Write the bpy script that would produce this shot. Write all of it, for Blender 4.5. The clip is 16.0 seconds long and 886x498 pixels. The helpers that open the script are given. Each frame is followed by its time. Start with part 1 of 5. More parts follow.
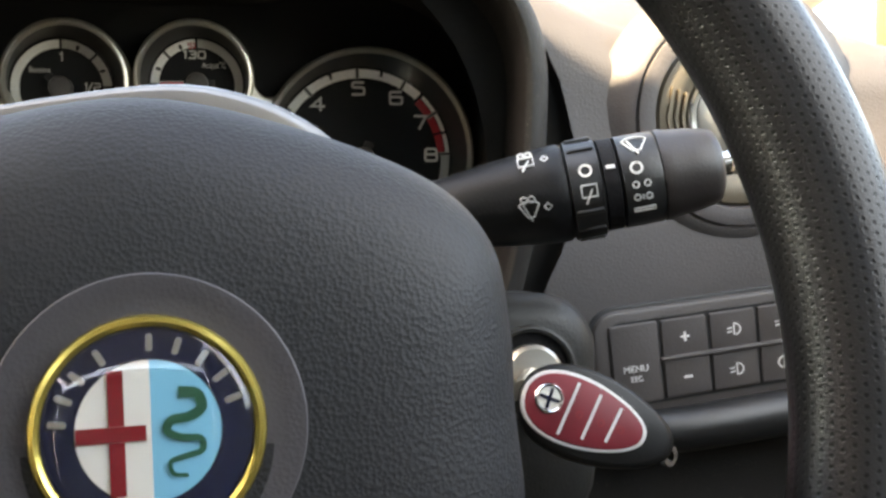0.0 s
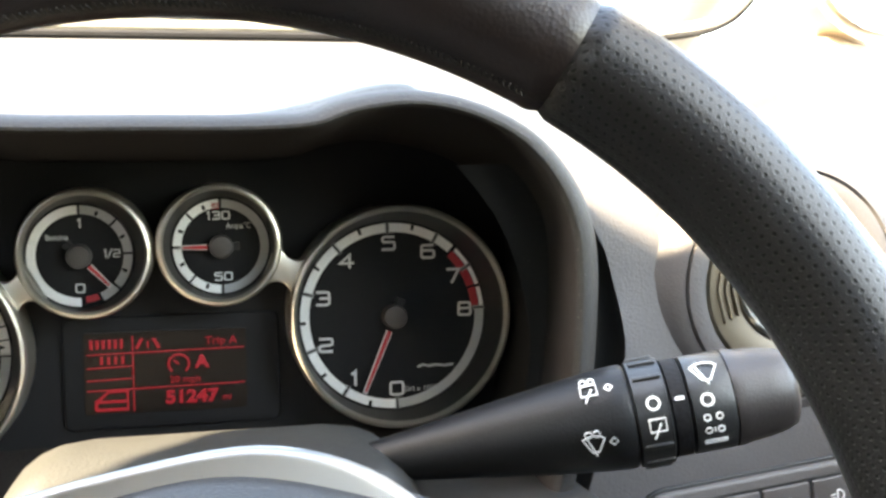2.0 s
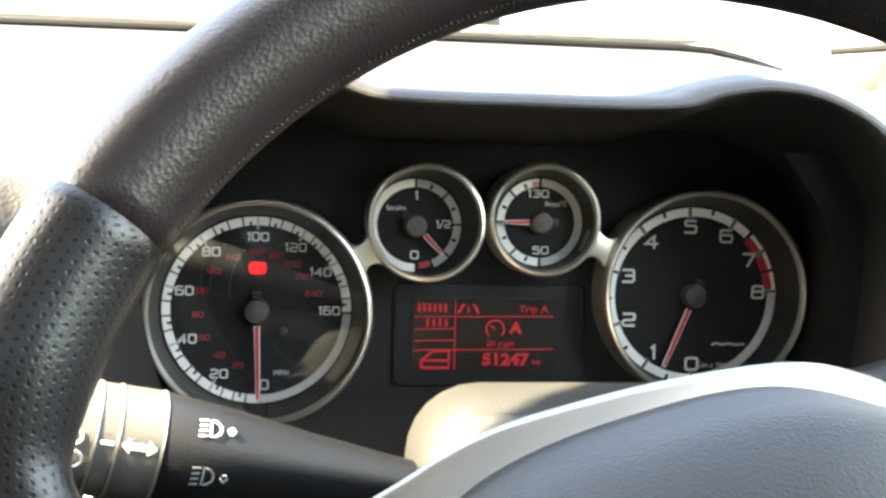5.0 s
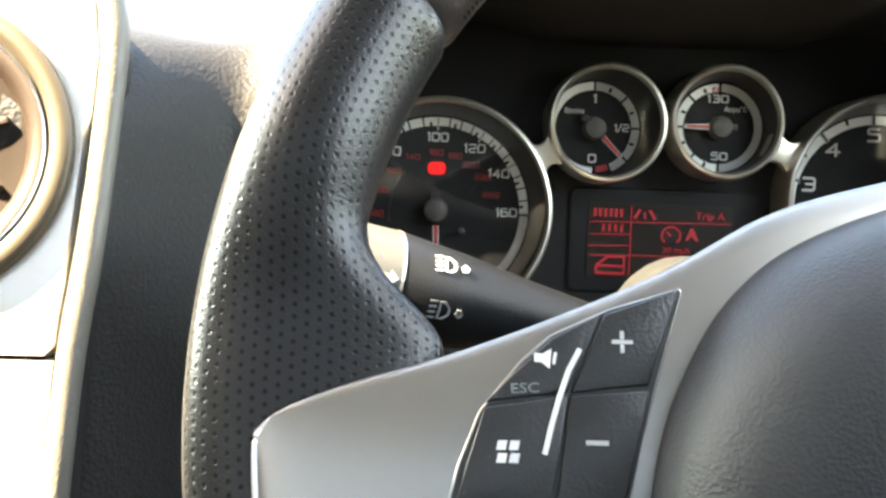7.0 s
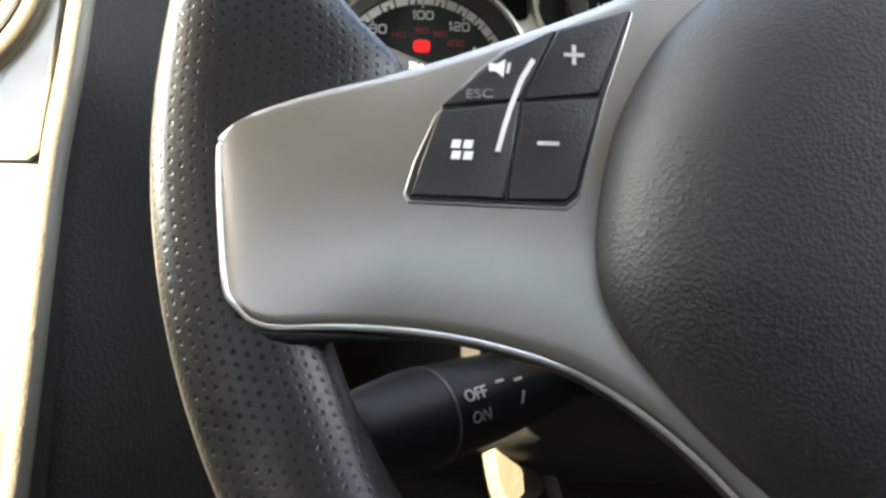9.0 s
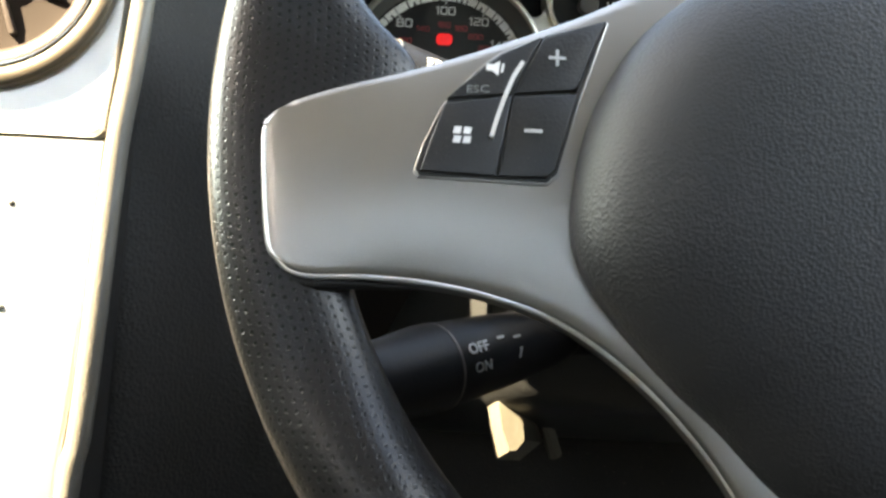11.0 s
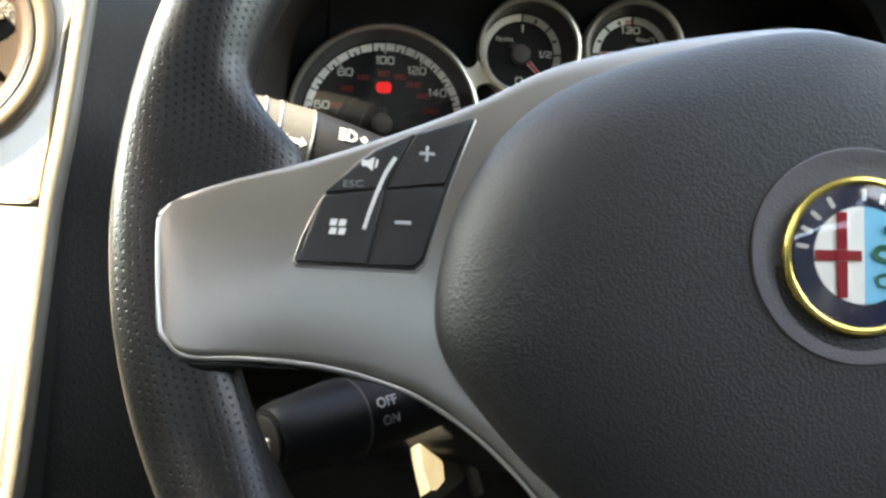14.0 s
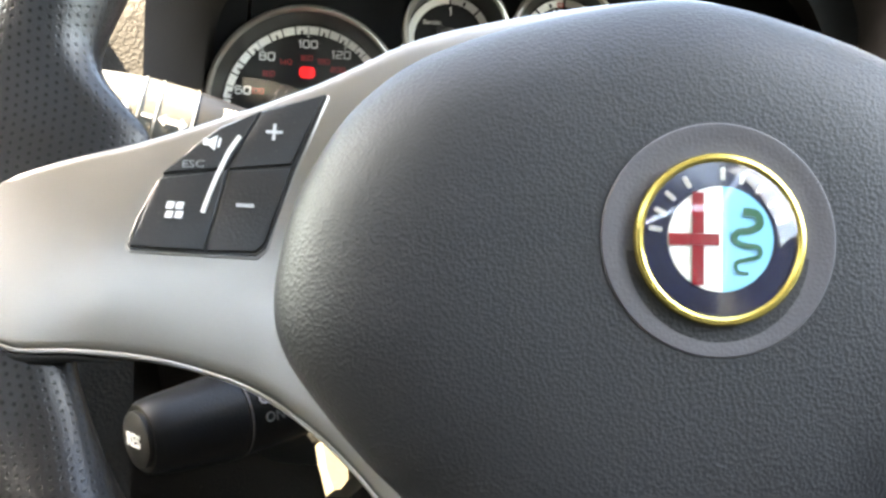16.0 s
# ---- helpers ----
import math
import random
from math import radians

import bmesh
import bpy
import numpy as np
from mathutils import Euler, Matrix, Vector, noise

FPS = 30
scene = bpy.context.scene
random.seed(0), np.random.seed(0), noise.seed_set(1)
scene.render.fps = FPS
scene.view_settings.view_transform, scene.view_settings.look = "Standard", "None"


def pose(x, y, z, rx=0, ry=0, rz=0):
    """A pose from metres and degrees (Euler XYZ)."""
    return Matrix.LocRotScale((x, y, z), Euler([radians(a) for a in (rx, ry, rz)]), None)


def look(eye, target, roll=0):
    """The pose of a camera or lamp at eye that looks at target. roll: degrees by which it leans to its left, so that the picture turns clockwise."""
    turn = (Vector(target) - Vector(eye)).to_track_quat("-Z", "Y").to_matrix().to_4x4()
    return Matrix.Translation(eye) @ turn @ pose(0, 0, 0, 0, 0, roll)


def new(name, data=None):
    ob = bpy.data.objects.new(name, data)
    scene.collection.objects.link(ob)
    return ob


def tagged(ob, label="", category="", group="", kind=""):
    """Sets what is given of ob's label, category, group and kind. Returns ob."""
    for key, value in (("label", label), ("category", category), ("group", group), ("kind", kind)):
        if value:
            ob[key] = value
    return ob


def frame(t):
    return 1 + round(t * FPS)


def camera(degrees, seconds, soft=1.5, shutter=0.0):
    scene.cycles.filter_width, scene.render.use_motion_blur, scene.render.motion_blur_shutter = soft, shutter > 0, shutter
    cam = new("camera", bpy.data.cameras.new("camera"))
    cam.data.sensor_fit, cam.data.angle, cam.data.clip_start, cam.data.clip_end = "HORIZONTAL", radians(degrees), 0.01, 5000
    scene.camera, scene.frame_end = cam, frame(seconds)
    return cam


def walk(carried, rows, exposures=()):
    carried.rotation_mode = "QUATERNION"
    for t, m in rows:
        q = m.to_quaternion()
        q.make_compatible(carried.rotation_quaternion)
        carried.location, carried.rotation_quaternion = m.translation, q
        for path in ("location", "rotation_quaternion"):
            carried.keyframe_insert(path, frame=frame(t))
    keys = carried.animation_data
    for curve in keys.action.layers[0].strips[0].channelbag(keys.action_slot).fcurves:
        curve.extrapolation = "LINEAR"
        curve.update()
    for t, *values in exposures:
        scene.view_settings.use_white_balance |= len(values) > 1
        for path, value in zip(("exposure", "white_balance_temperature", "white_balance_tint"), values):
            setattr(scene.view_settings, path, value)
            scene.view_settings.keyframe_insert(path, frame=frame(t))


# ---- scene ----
cam = camera(45.6, 16.0, soft=2.8)
PATH = [
    (0, (0.143, -0.508, -0.04), (0.555, 1.445, -0.164), -0.3),
    (0.5, (0.134, -0.501, -0.026), (0.548, 1.452, -0.136), -0.2),
    (1, (0.128, -0.496, -0.003), (0.552, 1.455, -0.11), -0.5),
    (1.5, (0.125, -0.493, 0.013), (0.557, 1.456, -0.096), -0.7),
    (2, (0.128, -0.479, 0.031), (0.562, 1.47, -0.086), -1.0),
    (2.5, (0.099, -0.48, 0.043), (0.551, 1.465, -0.073), -0.9),
    (3, (0.072, -0.48, 0.044), (0.542, 1.461, -0.071), -0.9),
    (3.3, (0.053, -0.478, 0.048), (0.528, 1.46, -0.08), -1.0),
    (3.5, (0.043, -0.482, 0.042), (0.505, 1.462, -0.055), -0.8),
    (5.8, (0.01, -0.499, 0.002), (0.181, 1.492, -0.09), 1.2),
    (6, (0.0, -0.498, -0.005), (0.166, 1.493, -0.09), 1.1),
    (6.5, (-0.014, -0.499, -0.021), (0.098, 1.497, -0.105), 1.6),
    (7, (-0.018, -0.498, -0.034), (0.071, 1.498, -0.119), 1.9),
    (7.5, (-0.014, -0.497, -0.049), (0.075, 1.499, -0.136), 1.9),
    (8, (-0.01, -0.504, -0.076), (0.074, 1.492, -0.164), 1.9),
    (8.5, (-0.008, -0.504, -0.089), (0.079, 1.492, -0.176), 1.9),
    (11, (-0.002, -0.556, -0.093), (0.024, 1.44, -0.214), 3.1),
    (11.5, (0.011, -0.557, -0.089), (0.032, 1.439, -0.206), 2.7),
    (12, (0.018, -0.567, -0.078), (0.041, 1.429, -0.198), 2.8),
    (12.5, (0.026, -0.566, -0.074), (0.05, 1.431, -0.177), 2.5),
    (13, (0.022, -0.574, -0.068), (0.048, 1.423, -0.189), 2.7),
    (13.5, (0.025, -0.581, -0.065), (0.049, 1.415, -0.185), 2.8),
    (14, (0.029, -0.579, -0.068), (0.055, 1.417, -0.191), 2.8),
    (14.5, (0.033, -0.578, -0.068), (0.06, 1.418, -0.193), 2.8),
    (15, (0.036, -0.577, -0.068), (0.066, 1.419, -0.193), 2.8),
    (15.5, (0.053, -0.571, -0.065), (0.082, 1.424, -0.194), 2.9),
    (16, (0.067, -0.561, -0.07), (0.099, 1.434, -0.201), 2.8),
]
walk(cam, [(t, look(eye, target, roll)) for t, eye, target, roll in PATH], [(0.0, 3.80, 10000, 13), (1.5, 4.38, 9300, 11), (3.0, 4.85, 9000, 9), (3.6, 4.88, 8900, 9), (6.0, 4.66, 8800, 8), (8.5, 4.42, 9200, 10), (11.0, 4.28, 9000, 9), (12.5, 4.14, 8900, 9), (15.4, 4.14, 8900, 9), (16.0, 5.1, 9000, 11)])

# ---------------------------------------------------------------- daylight
SUN = Vector((-0.68, -0.25, 0.69)).normalized()
world = bpy.data.worlds.new("sky")
scene.world = world
world.use_nodes = True
wn = world.node_tree.nodes
sky = wn.new("ShaderNodeTexSky")
sky.sky_type = "NISHITA"
sky.sun_disc = False
sky.sun_elevation = math.asin(SUN.z)
sky.sun_rotation = math.atan2(SUN.x, SUN.y)
world.node_tree.links.new(sky.outputs[0], wn["Background"].inputs[0])
wn["Background"].inputs[1].default_value = 0.15
sun_data = bpy.data.lights.new("sun", "SUN")
sun_data.energy, sun_data.angle, sun_data.color = 4.4, radians(0.5), (1.0, 0.945, 0.84)
sun = new("sun", sun_data)
sun.matrix_world = look(tuple(SUN * 4), (0, 0, 0))
# daylight entering by the passenger's side window
side_data = bpy.data.lights.new("side_window_daylight", "AREA")
side_data.shape, side_data.size, side_data.size_y = "RECTANGLE", 0.42, 0.36
side_data.energy, side_data.color = 2.5, (0.74, 0.94, 1.0)
side = new("side_window_daylight", side_data)
side.matrix_world = look((-1.045, 0.02, 0.30), (-0.05, -0.25, -0.05))

# skylight entering by the driver's window
door_data = bpy.data.lights.new("driver_window_daylight", "AREA")
door_data.shape, door_data.size, door_data.size_y = "RECTANGLE", 0.55, 0.40
door_data.energy, door_data.color = 0.28, (0.68, 0.82, 1.0)
door = new("driver_window_daylight", door_data)
door.matrix_world = look((0.545, -0.52, 0.27), (0.17, -0.36, -0.05))


# ---------------------------------------------------------------- materials
def material(name, base, rough=0.5, metal=0.0, grain=0.0, scale=300.0, vary=0.15, vary_scale=14.0, coat=0.0, emit=None, power=0.0, spec=0.5, dust=0.0):
    """A surface with slow colour drift, fine grain relief and a little dust."""
    m = bpy.data.materials.new(name)
    m.use_nodes = True
    t = m.node_tree
    b = t.nodes["Principled BSDF"]
    b.inputs["Metallic"].default_value = metal
    b.inputs["Specular IOR Level"].default_value = spec
    b.inputs["Coat Weight"].default_value = coat
    b.inputs["Coat Roughness"].default_value = 0.15
    tc = t.nodes.new("ShaderNodeTexCoord")
    n1 = t.nodes.new("ShaderNodeTexNoise")
    n1.inputs["Scale"].default_value = vary_scale
    n1.inputs["Detail"].default_value = 6
    t.links.new(tc.outputs["Object"], n1.inputs["Vector"])
    ramp = t.nodes.new("ShaderNodeValToRGB")
    lo = [c * (1 - vary) for c in base]
    hi = [min(1, c * (1 + vary)) for c in base]
    ramp.color_ramp.elements[0].position, ramp.color_ramp.elements[1].position = 0.3, 0.7
    ramp.color_ramp.elements[0].color, ramp.color_ramp.elements[1].color = (*lo, 1), (*hi, 1)
    t.links.new(n1.outputs["Fac"], ramp.inputs["Fac"])
    colour = ramp.outputs["Color"]
    if dust:
        n3 = t.nodes.new("ShaderNodeTexNoise")
        n3.inputs["Scale"].default_value = 900
        n3.inputs["Detail"].default_value = 3
        t.links.new(tc.outputs["Object"], n3.inputs["Vector"])
        speck = t.nodes.new("ShaderNodeValToRGB")
        speck.color_ramp.elements[0].position, speck.color_ramp.elements[1].position = 0.66, 0.74
        t.links.new(n3.outputs["Fac"], speck.inputs["Fac"])
        fac = t.nodes.new("ShaderNodeMath")
        fac.operation = "MULTIPLY"
        fac.inputs[1].default_value = dust
        t.links.new(speck.outputs["Color"], fac.inputs[0])
        mix = t.nodes.new("ShaderNodeMix")
        mix.data_type = "RGBA"
        t.links.new(fac.outputs[0], mix.inputs["Factor"])
        t.links.new(colour, mix.inputs[6])
        mix.inputs[7].default_value = (0.45, 0.42, 0.36, 1)
        colour = mix.outputs[2]
    t.links.new(colour, b.inputs["Base Color"])
    rr = t.nodes.new("ShaderNodeMapRange")
    rr.inputs["To Min"].default_value, rr.inputs["To Max"].default_value = max(0.02, rough - 0.06), min(1, rough + 0.06)
    t.links.new(n1.outputs["Fac"], rr.inputs["Value"])
    t.links.new(rr.outputs["Result"], b.inputs["Roughness"])
    if grain:
        n2 = t.nodes.new("ShaderNodeTexVoronoi")
        n2.inputs["Scale"].default_value = scale
        warp = t.nodes.new("ShaderNodeTexNoise")
        warp.inputs["Scale"].default_value = scale * 0.45
        t.links.new(tc.outputs["Object"], warp.inputs["Vector"])
        add = t.nodes.new("ShaderNodeVectorMath")
        add.operation = "MULTIPLY_ADD"
        add.inputs[1].default_value = (0.7 / scale,) * 3
        t.links.new(warp.outputs["Color"], add.inputs[0])
        t.links.new(tc.outputs["Object"], add.inputs[2])
        t.links.new(add.outputs[0], n2.inputs["Vector"])
        bump = t.nodes.new("ShaderNodeBump")
        bump.inputs["Strength"].default_value = grain
        bump.inputs["Distance"].default_value = 0.0006
        t.links.new(n2.outputs["Distance"], bump.inputs["Height"])
        t.links.new(bump.outputs["Normal"], b.inputs["Normal"])
    if emit:
        b.inputs["Emission Color"].default_value = (*emit, 1)
        b.inputs["Emission Strength"].default_value = power
    return m


def leather(name, base, perforated):
    """Wrapped leather: wrinkled grain, and on the grips a staggered grid of punched holes laid out by the UV map."""
    m = material(name, base, 0.32 if perforated else 0.36, grain=0.10 if perforated else 0.17, scale=1700 if perforated else 860, vary=0.2, vary_scale=30, spec=0.55 if perforated else 0.42)
    t = m.node_tree
    b = t.nodes["Principled BSDF"]
    if not perforated:
        return m
    uv = t.nodes.new("ShaderNodeUVMap")
    sep = t.nodes.new("ShaderNodeSeparateXYZ")
    t.links.new(uv.outputs[0], sep.inputs[0])

    def node(op, a, b2=None):
        n = t.nodes.new("ShaderNodeMath")
        n.operation = op
        for i, v in enumerate((a, b2)):
            if v is None:
                continue
            if isinstance(v, (int, float)):
                n.inputs[i].default_value = v
            else:
                t.links.new(v, n.inputs[i])
        return n.outputs[0]
    u, v = sep.outputs[0], sep.outputs[1]
    row = node("FLOOR", v)
    shift = node("MULTIPLY", node("MODULO", row, 2.0), 0.5)
    du = node("SUBTRACT", node("FRACT", node("ADD", u, shift)), 0.5)
    dv = node("SUBTRACT", node("FRACT", v), 0.5)
    d2 = node("ADD", node("MULTIPLY", du, du), node("MULTIPLY", dv, dv))
    hole = t.nodes.new("ShaderNodeMapRange")
    hole.inputs["From Min"].default_value, hole.inputs["From Max"].default_value = 0.014, 0.062
    t.links.new(d2, hole.inputs["Value"])
    old = b.inputs["Base Color"].links[0].from_socket
    mix = t.nodes.new("ShaderNodeMix")
    mix.data_type = "RGBA"
    t.links.new(hole.outputs[0], mix.inputs["Factor"])
    mix.inputs[6].default_value = (0.0042, 0.0040, 0.0041, 1)
    t.links.new(old, mix.inputs[7])
    t.links.new(mix.outputs[2], b.inputs["Base Color"])
    t.links.new(node("ADD", node("MULTIPLY", hole.outputs[0], 0.16), 0.18), b.inputs["Specular IOR Level"])
    bump = t.nodes.new("ShaderNodeBump")
    bump.inputs["Strength"].default_value = 0.24
    bump.inputs["Distance"].default_value = 0.0005
    t.links.new(hole.outputs[0], bump.inputs["Height"])
    t.links.new(b.inputs["Normal"].links[0].from_socket, bump.inputs["Normal"])
    t.links.new(bump.outputs["Normal"], b.inputs["Normal"])
    return m


def clear_pane(name, tint=(1, 1, 1), ior=1.45):
    """Thin clear plastic or glass: see-through, with reflections that grow towards grazing."""
    m = bpy.data.materials.new(name)
    m.use_nodes = True
    t = m.node_tree
    t.nodes.remove(t.nodes["Principled BSDF"])
    tr = t.nodes.new("ShaderNodeBsdfTransparent")
    tr.inputs[0].default_value = (*tint, 1)
    gl = t.nodes.new("ShaderNodeBsdfGlossy")
    gl.inputs["Roughness"].default_value = 0.01
    lw = t.nodes.new("ShaderNodeLayerWeight")
    lw.inputs[0].default_value = 0.5
    pw = t.nodes.new("ShaderNodeMath")
    pw.operation = "POWER"
    pw.inputs[1].default_value = 5.0
    t.links.new(lw.outputs["Facing"], pw.inputs[0])
    fr = t.nodes.new("ShaderNodeMath")
    fr.operation = "MULTIPLY_ADD"
    f0 = ((ior - 1) / (ior + 1)) ** 2
    fr.inputs[1].default_value, fr.inputs[2].default_value = 1 - f0, f0
    t.links.new(pw.outputs[0], fr.inputs[0])
    mx = t.nodes.new("ShaderNodeMixShader")
    t.links.new(fr.outputs[0], mx.inputs[0])
    t.links.new(tr.outputs[0], mx.inputs[1])
    t.links.new(gl.outputs[0], mx.inputs[2])
    t.links.new(mx.outputs[0], t.nodes["Material Output"].inputs[0])
    return m


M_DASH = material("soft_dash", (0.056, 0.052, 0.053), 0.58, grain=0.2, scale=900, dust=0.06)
M_DASH_TOP = material("dash_top", (0.031, 0.031, 0.029), 0.58, grain=0.35, scale=800, dust=0.08)
# dark grained plastic; the pale base carries its grazing sun sheen
M_EDGE_SHEEN = material("console_edge_painted_sheen", (0.13, 0.12, 0.10), 0.40, grain=0.25, scale=900, dust=0.12)
M_HOOD = material("hood_skin", (0.017, 0.016, 0.0155), 0.65, grain=0.3, scale=800, dust=0.12, spec=0.3)
# base lifted so that the lens's veiling glare is in the colour
M_HOOD_IN = material("matt_hood_lining", (0.0215, 0.0184, 0.0176), 0.8, grain=0.25, scale=600, dust=0.01, spec=0.2)
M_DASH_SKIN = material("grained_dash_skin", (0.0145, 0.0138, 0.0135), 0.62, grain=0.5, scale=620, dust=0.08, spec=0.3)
M_TRIM = material("grey_switch_plastic", (0.050, 0.045, 0.044), 0.5, grain=0.15, scale=900)
M_BLACK = material("black_plastic", (0.011, 0.012, 0.013), 0.36, grain=0.12, scale=1200, dust=0.05)
M_SHROUD = material("column_plastic", (0.0185, 0.0190, 0.0182), 0.5, grain=0.2, scale=900, dust=0.07)
M_PAD = material("airbag_skin", (0.0168, 0.0177, 0.0202), 0.56, grain=0.27, scale=1150, vary=0.12, vary_scale=25, spec=0.32)
M_PAD_SMOOTH = material("badge_surround_skin", (0.056, 0.053, 0.060), 0.5, grain=0.12, scale=1300)
M_LEATHER = leather("smooth_leather", (0.0110, 0.0070, 0.0068), False)
M_GRIP = leather("perforated_leather", (0.0080, 0.0075, 0.0078), True)
M_WELT = material("welt_leather", (0.006, 0.0056, 0.0056), 0.5, grain=0.2, scale=1100, spec=0.3)
M_THREAD = material("seam_thread", (0.006, 0.0055, 0.005), 0.8, grain=0.4, scale=1500)
M_SILVER = material("satin_silver_paint", (0.315, 0.302, 0.284), 0.33, metal=0.95, vary=0.05, grain=0.05, scale=2500)
M_CONSOLE = material("brushed_silver_fascia", (0.80, 0.78, 0.74), 0.32, metal=0.85, vary=0.05, grain=0.08, scale=2500, dust=0.05)
M_RING = material("satin_bezel_metal", (0.60, 0.57, 0.51), 0.36, metal=0.9, vary=0.06)
M_BRIGHT = material("polished_edge", (0.80, 0.80, 0.79), 0.16, metal=1.0, vary=0.04)
M_SPOKE_HIGHLIGHT = material("spoke_highlight_line", (0.74, 0.74, 0.73), 0.32, metal=0.8, vary=0.04)
M_SILVER_LINE = material("silver_paint_line", (0.62, 0.62, 0.60), 0.4, metal=0.2, vary=0.04)
# face black raised likewise, to include the haze of lens glare
M_FACE = material("dial_face", (0.0120, 0.0126, 0.0142), 0.6, vary=0.1, spec=0.12)
M_WHITE = material("white_print", (0.62, 0.62, 0.61), 0.6, vary=0.04)
M_NUMERAL = material("pale_grey_numeral_print", (0.60, 0.61, 0.61), 0.6, vary=0.04)
M_BAND = material("white_scale_band", (0.86, 0.87, 0.86), 0.55, vary=0.06)
M_GREY_PRINT = material("grey_print", (0.42, 0.43, 0.43), 0.6, vary=0.05)
M_FAINT = material("faint_grey_print", (0.16, 0.17, 0.17), 0.6, vary=0.05)
M_RED = material("red_print", (0.42, 0.02, 0.03), 0.5, vary=0.08)
M_DARK_RED = material("dark_red_print", (0.27, 0.010, 0.014), 0.5, vary=0.1)
M_LCD = material("display_glass", (0.0075, 0.006, 0.005), 0.35, vary=0.2, spec=0.25, emit=(0.05, 0.008, 0.003), power=0.001)
M_LCD_ON = material("lit_display_segment", (0.05, 0.002, 0.006), 0.5, emit=(1.0, 0.0, 0.04), power=0.0125)
M_LAMP = material("lit_warning_lamp", (0.3, 0.01, 0.01), 0.5, emit=(1.0, 0.01, 0.02), power=0.055)
M_KEY_RED = material("key_red_plastic", (0.20, 0.012, 0.022), 0.42, vary=0.12, vary_scale=60)
M_KEY_BLACK = material("key_black_plastic", (0.007, 0.0075, 0.008), 0.4, grain=0.1, scale=1500, spec=0.3)
M_GOLD = material("gold_plated_rim", (0.75, 0.58, 0.16), 0.22, metal=0.9, vary=0.06)
M_BLUE = material("dark_blue_enamel", (0.010, 0.014, 0.040), 0.12, vary=0.08, coat=0.6)
M_SKYBLUE = material("light_blue_enamel", (0.16, 0.52, 0.72), 0.12, vary=0.05, coat=0.6)
M_ENAMEL = material("white_enamel", (0.78, 0.77, 0.72), 0.12, vary=0.04, coat=0.6)
M_ENAMEL_RED = material("red_enamel", (0.24, 0.012, 0.020), 0.12, vary=0.06, coat=0.6)
M_GREEN = material("green_enamel", (0.015, 0.10, 0.060), 0.15, vary=0.06, coat=0.6)
M_STEEL = material("worn_steel", (0.55, 0.52, 0.46), 0.35, metal=0.9, vary=0.15, vary_scale=80, grain=0.1, scale=700)
# darker than M_BLACK: on the stalks the missing shade is put into the colour
M_STALK = material("black_stalk_plastic", (0.0052, 0.0056, 0.0066), 0.46, grain=0.12, scale=1200, spec=0.24)
M_TIP = material("worn_stalk_tip_plastic", (0.026, 0.022, 0.022), 0.42, grain=0.12, scale=1200, vary=0.2)
M_COLLAR = material("dusty_collar_plastic", (0.056, 0.054, 0.047), 0.45, grain=0.2, scale=900, dust=0.3)
M_BRONZE = material("bronze_vent_collar", (0.115, 0.093, 0.066), 0.42, metal=0.6, vary=0.1)
M_VENT = material("satin_vent_collar", (0.10, 0.082, 0.058), 0.42, metal=0.35, vary=0.1)
M_DARK_BRONZE = material("dark_bronze_vent", (0.035, 0.022, 0.015), 0.45, metal=0.3, vary=0.1)
M_BOWL = material("dark_vent_plastic", (0.020, 0.013, 0.009), 0.75, vary=0.2, spec=0.1)
M_RUBBER = material("black_rubber", (0.003, 0.003, 0.004), 0.7, grain=0.3, scale=700, spec=0.2)
M_PALE = material("pale_bare_plastic", (0.13, 0.12, 0.092), 0.5, vary=0.12, vary_scale=70, grain=0.2, scale=500)
M_BROWN_TRIM = material("brown_door_trim", (0.10, 0.066, 0.038), 0.5, grain=0.2, scale=900)
M_LINING = material("cabin_lining", (0.42, 0.40, 0.37), 0.85, grain=0.4, scale=600)
M_DARK_LINING = material("dark_cabin_trim", (0.080, 0.077, 0.074), 0.7, grain=0.4, scale=500)
M_CARPET = material("black_carpet", (0.012, 0.012, 0.012), 0.95, grain=0.6, scale=400)
M_BODY = material("car_paint", (0.30, 0.22, 0.14), 0.35, vary=0.05, coat=0.5)
M_GROUND = material("asphalt", (0.16, 0.155, 0.15), 0.9, grain=0.5, scale=60, vary_scale=0.6)
M_LENS = clear_pane("dial_lens", (0.95, 0.95, 0.95), 1.75)
M_LENS_COATED = clear_pane("coated_dial_lens", (0.97, 0.97, 0.97), 1.22)
M_DOME = clear_pane("badge_resin", (0.97, 0.97, 0.97), 1.7)
M_GLASS = clear_pane("window_glass", (0.97, 0.98, 0.98), 1.35)


# ---------------------------------------------------------------- building helpers
BASE = {}


def thing(name, at, label, category, group="", kind=""):
    """An Empty at the base of a thing, which its parts hang under."""
    ob = new(name)
    ob.location = at
    ob.empty_display_size = 0.02
    BASE[ob.name] = Matrix.Translation(at).inverted()
    return tagged(ob, label, category, group, kind)


def finish(bm, name, mat, smooth=40):
    bmesh.ops.remove_doubles(bm, verts=bm.verts, dist=2e-6)
    bmesh.ops.recalc_face_normals(bm, faces=bm.faces)
    me = bpy.data.meshes.new(name)
    bm.to_mesh(me)
    bm.free()
    for m in mat if isinstance(mat, (list, tuple)) else (mat,):
        me.materials.append(m)
    if smooth:
        me.polygons.foreach_set("use_smooth", [True] * len(me.polygons))
        me.set_sharp_from_angle(angle=radians(smooth))
    return me


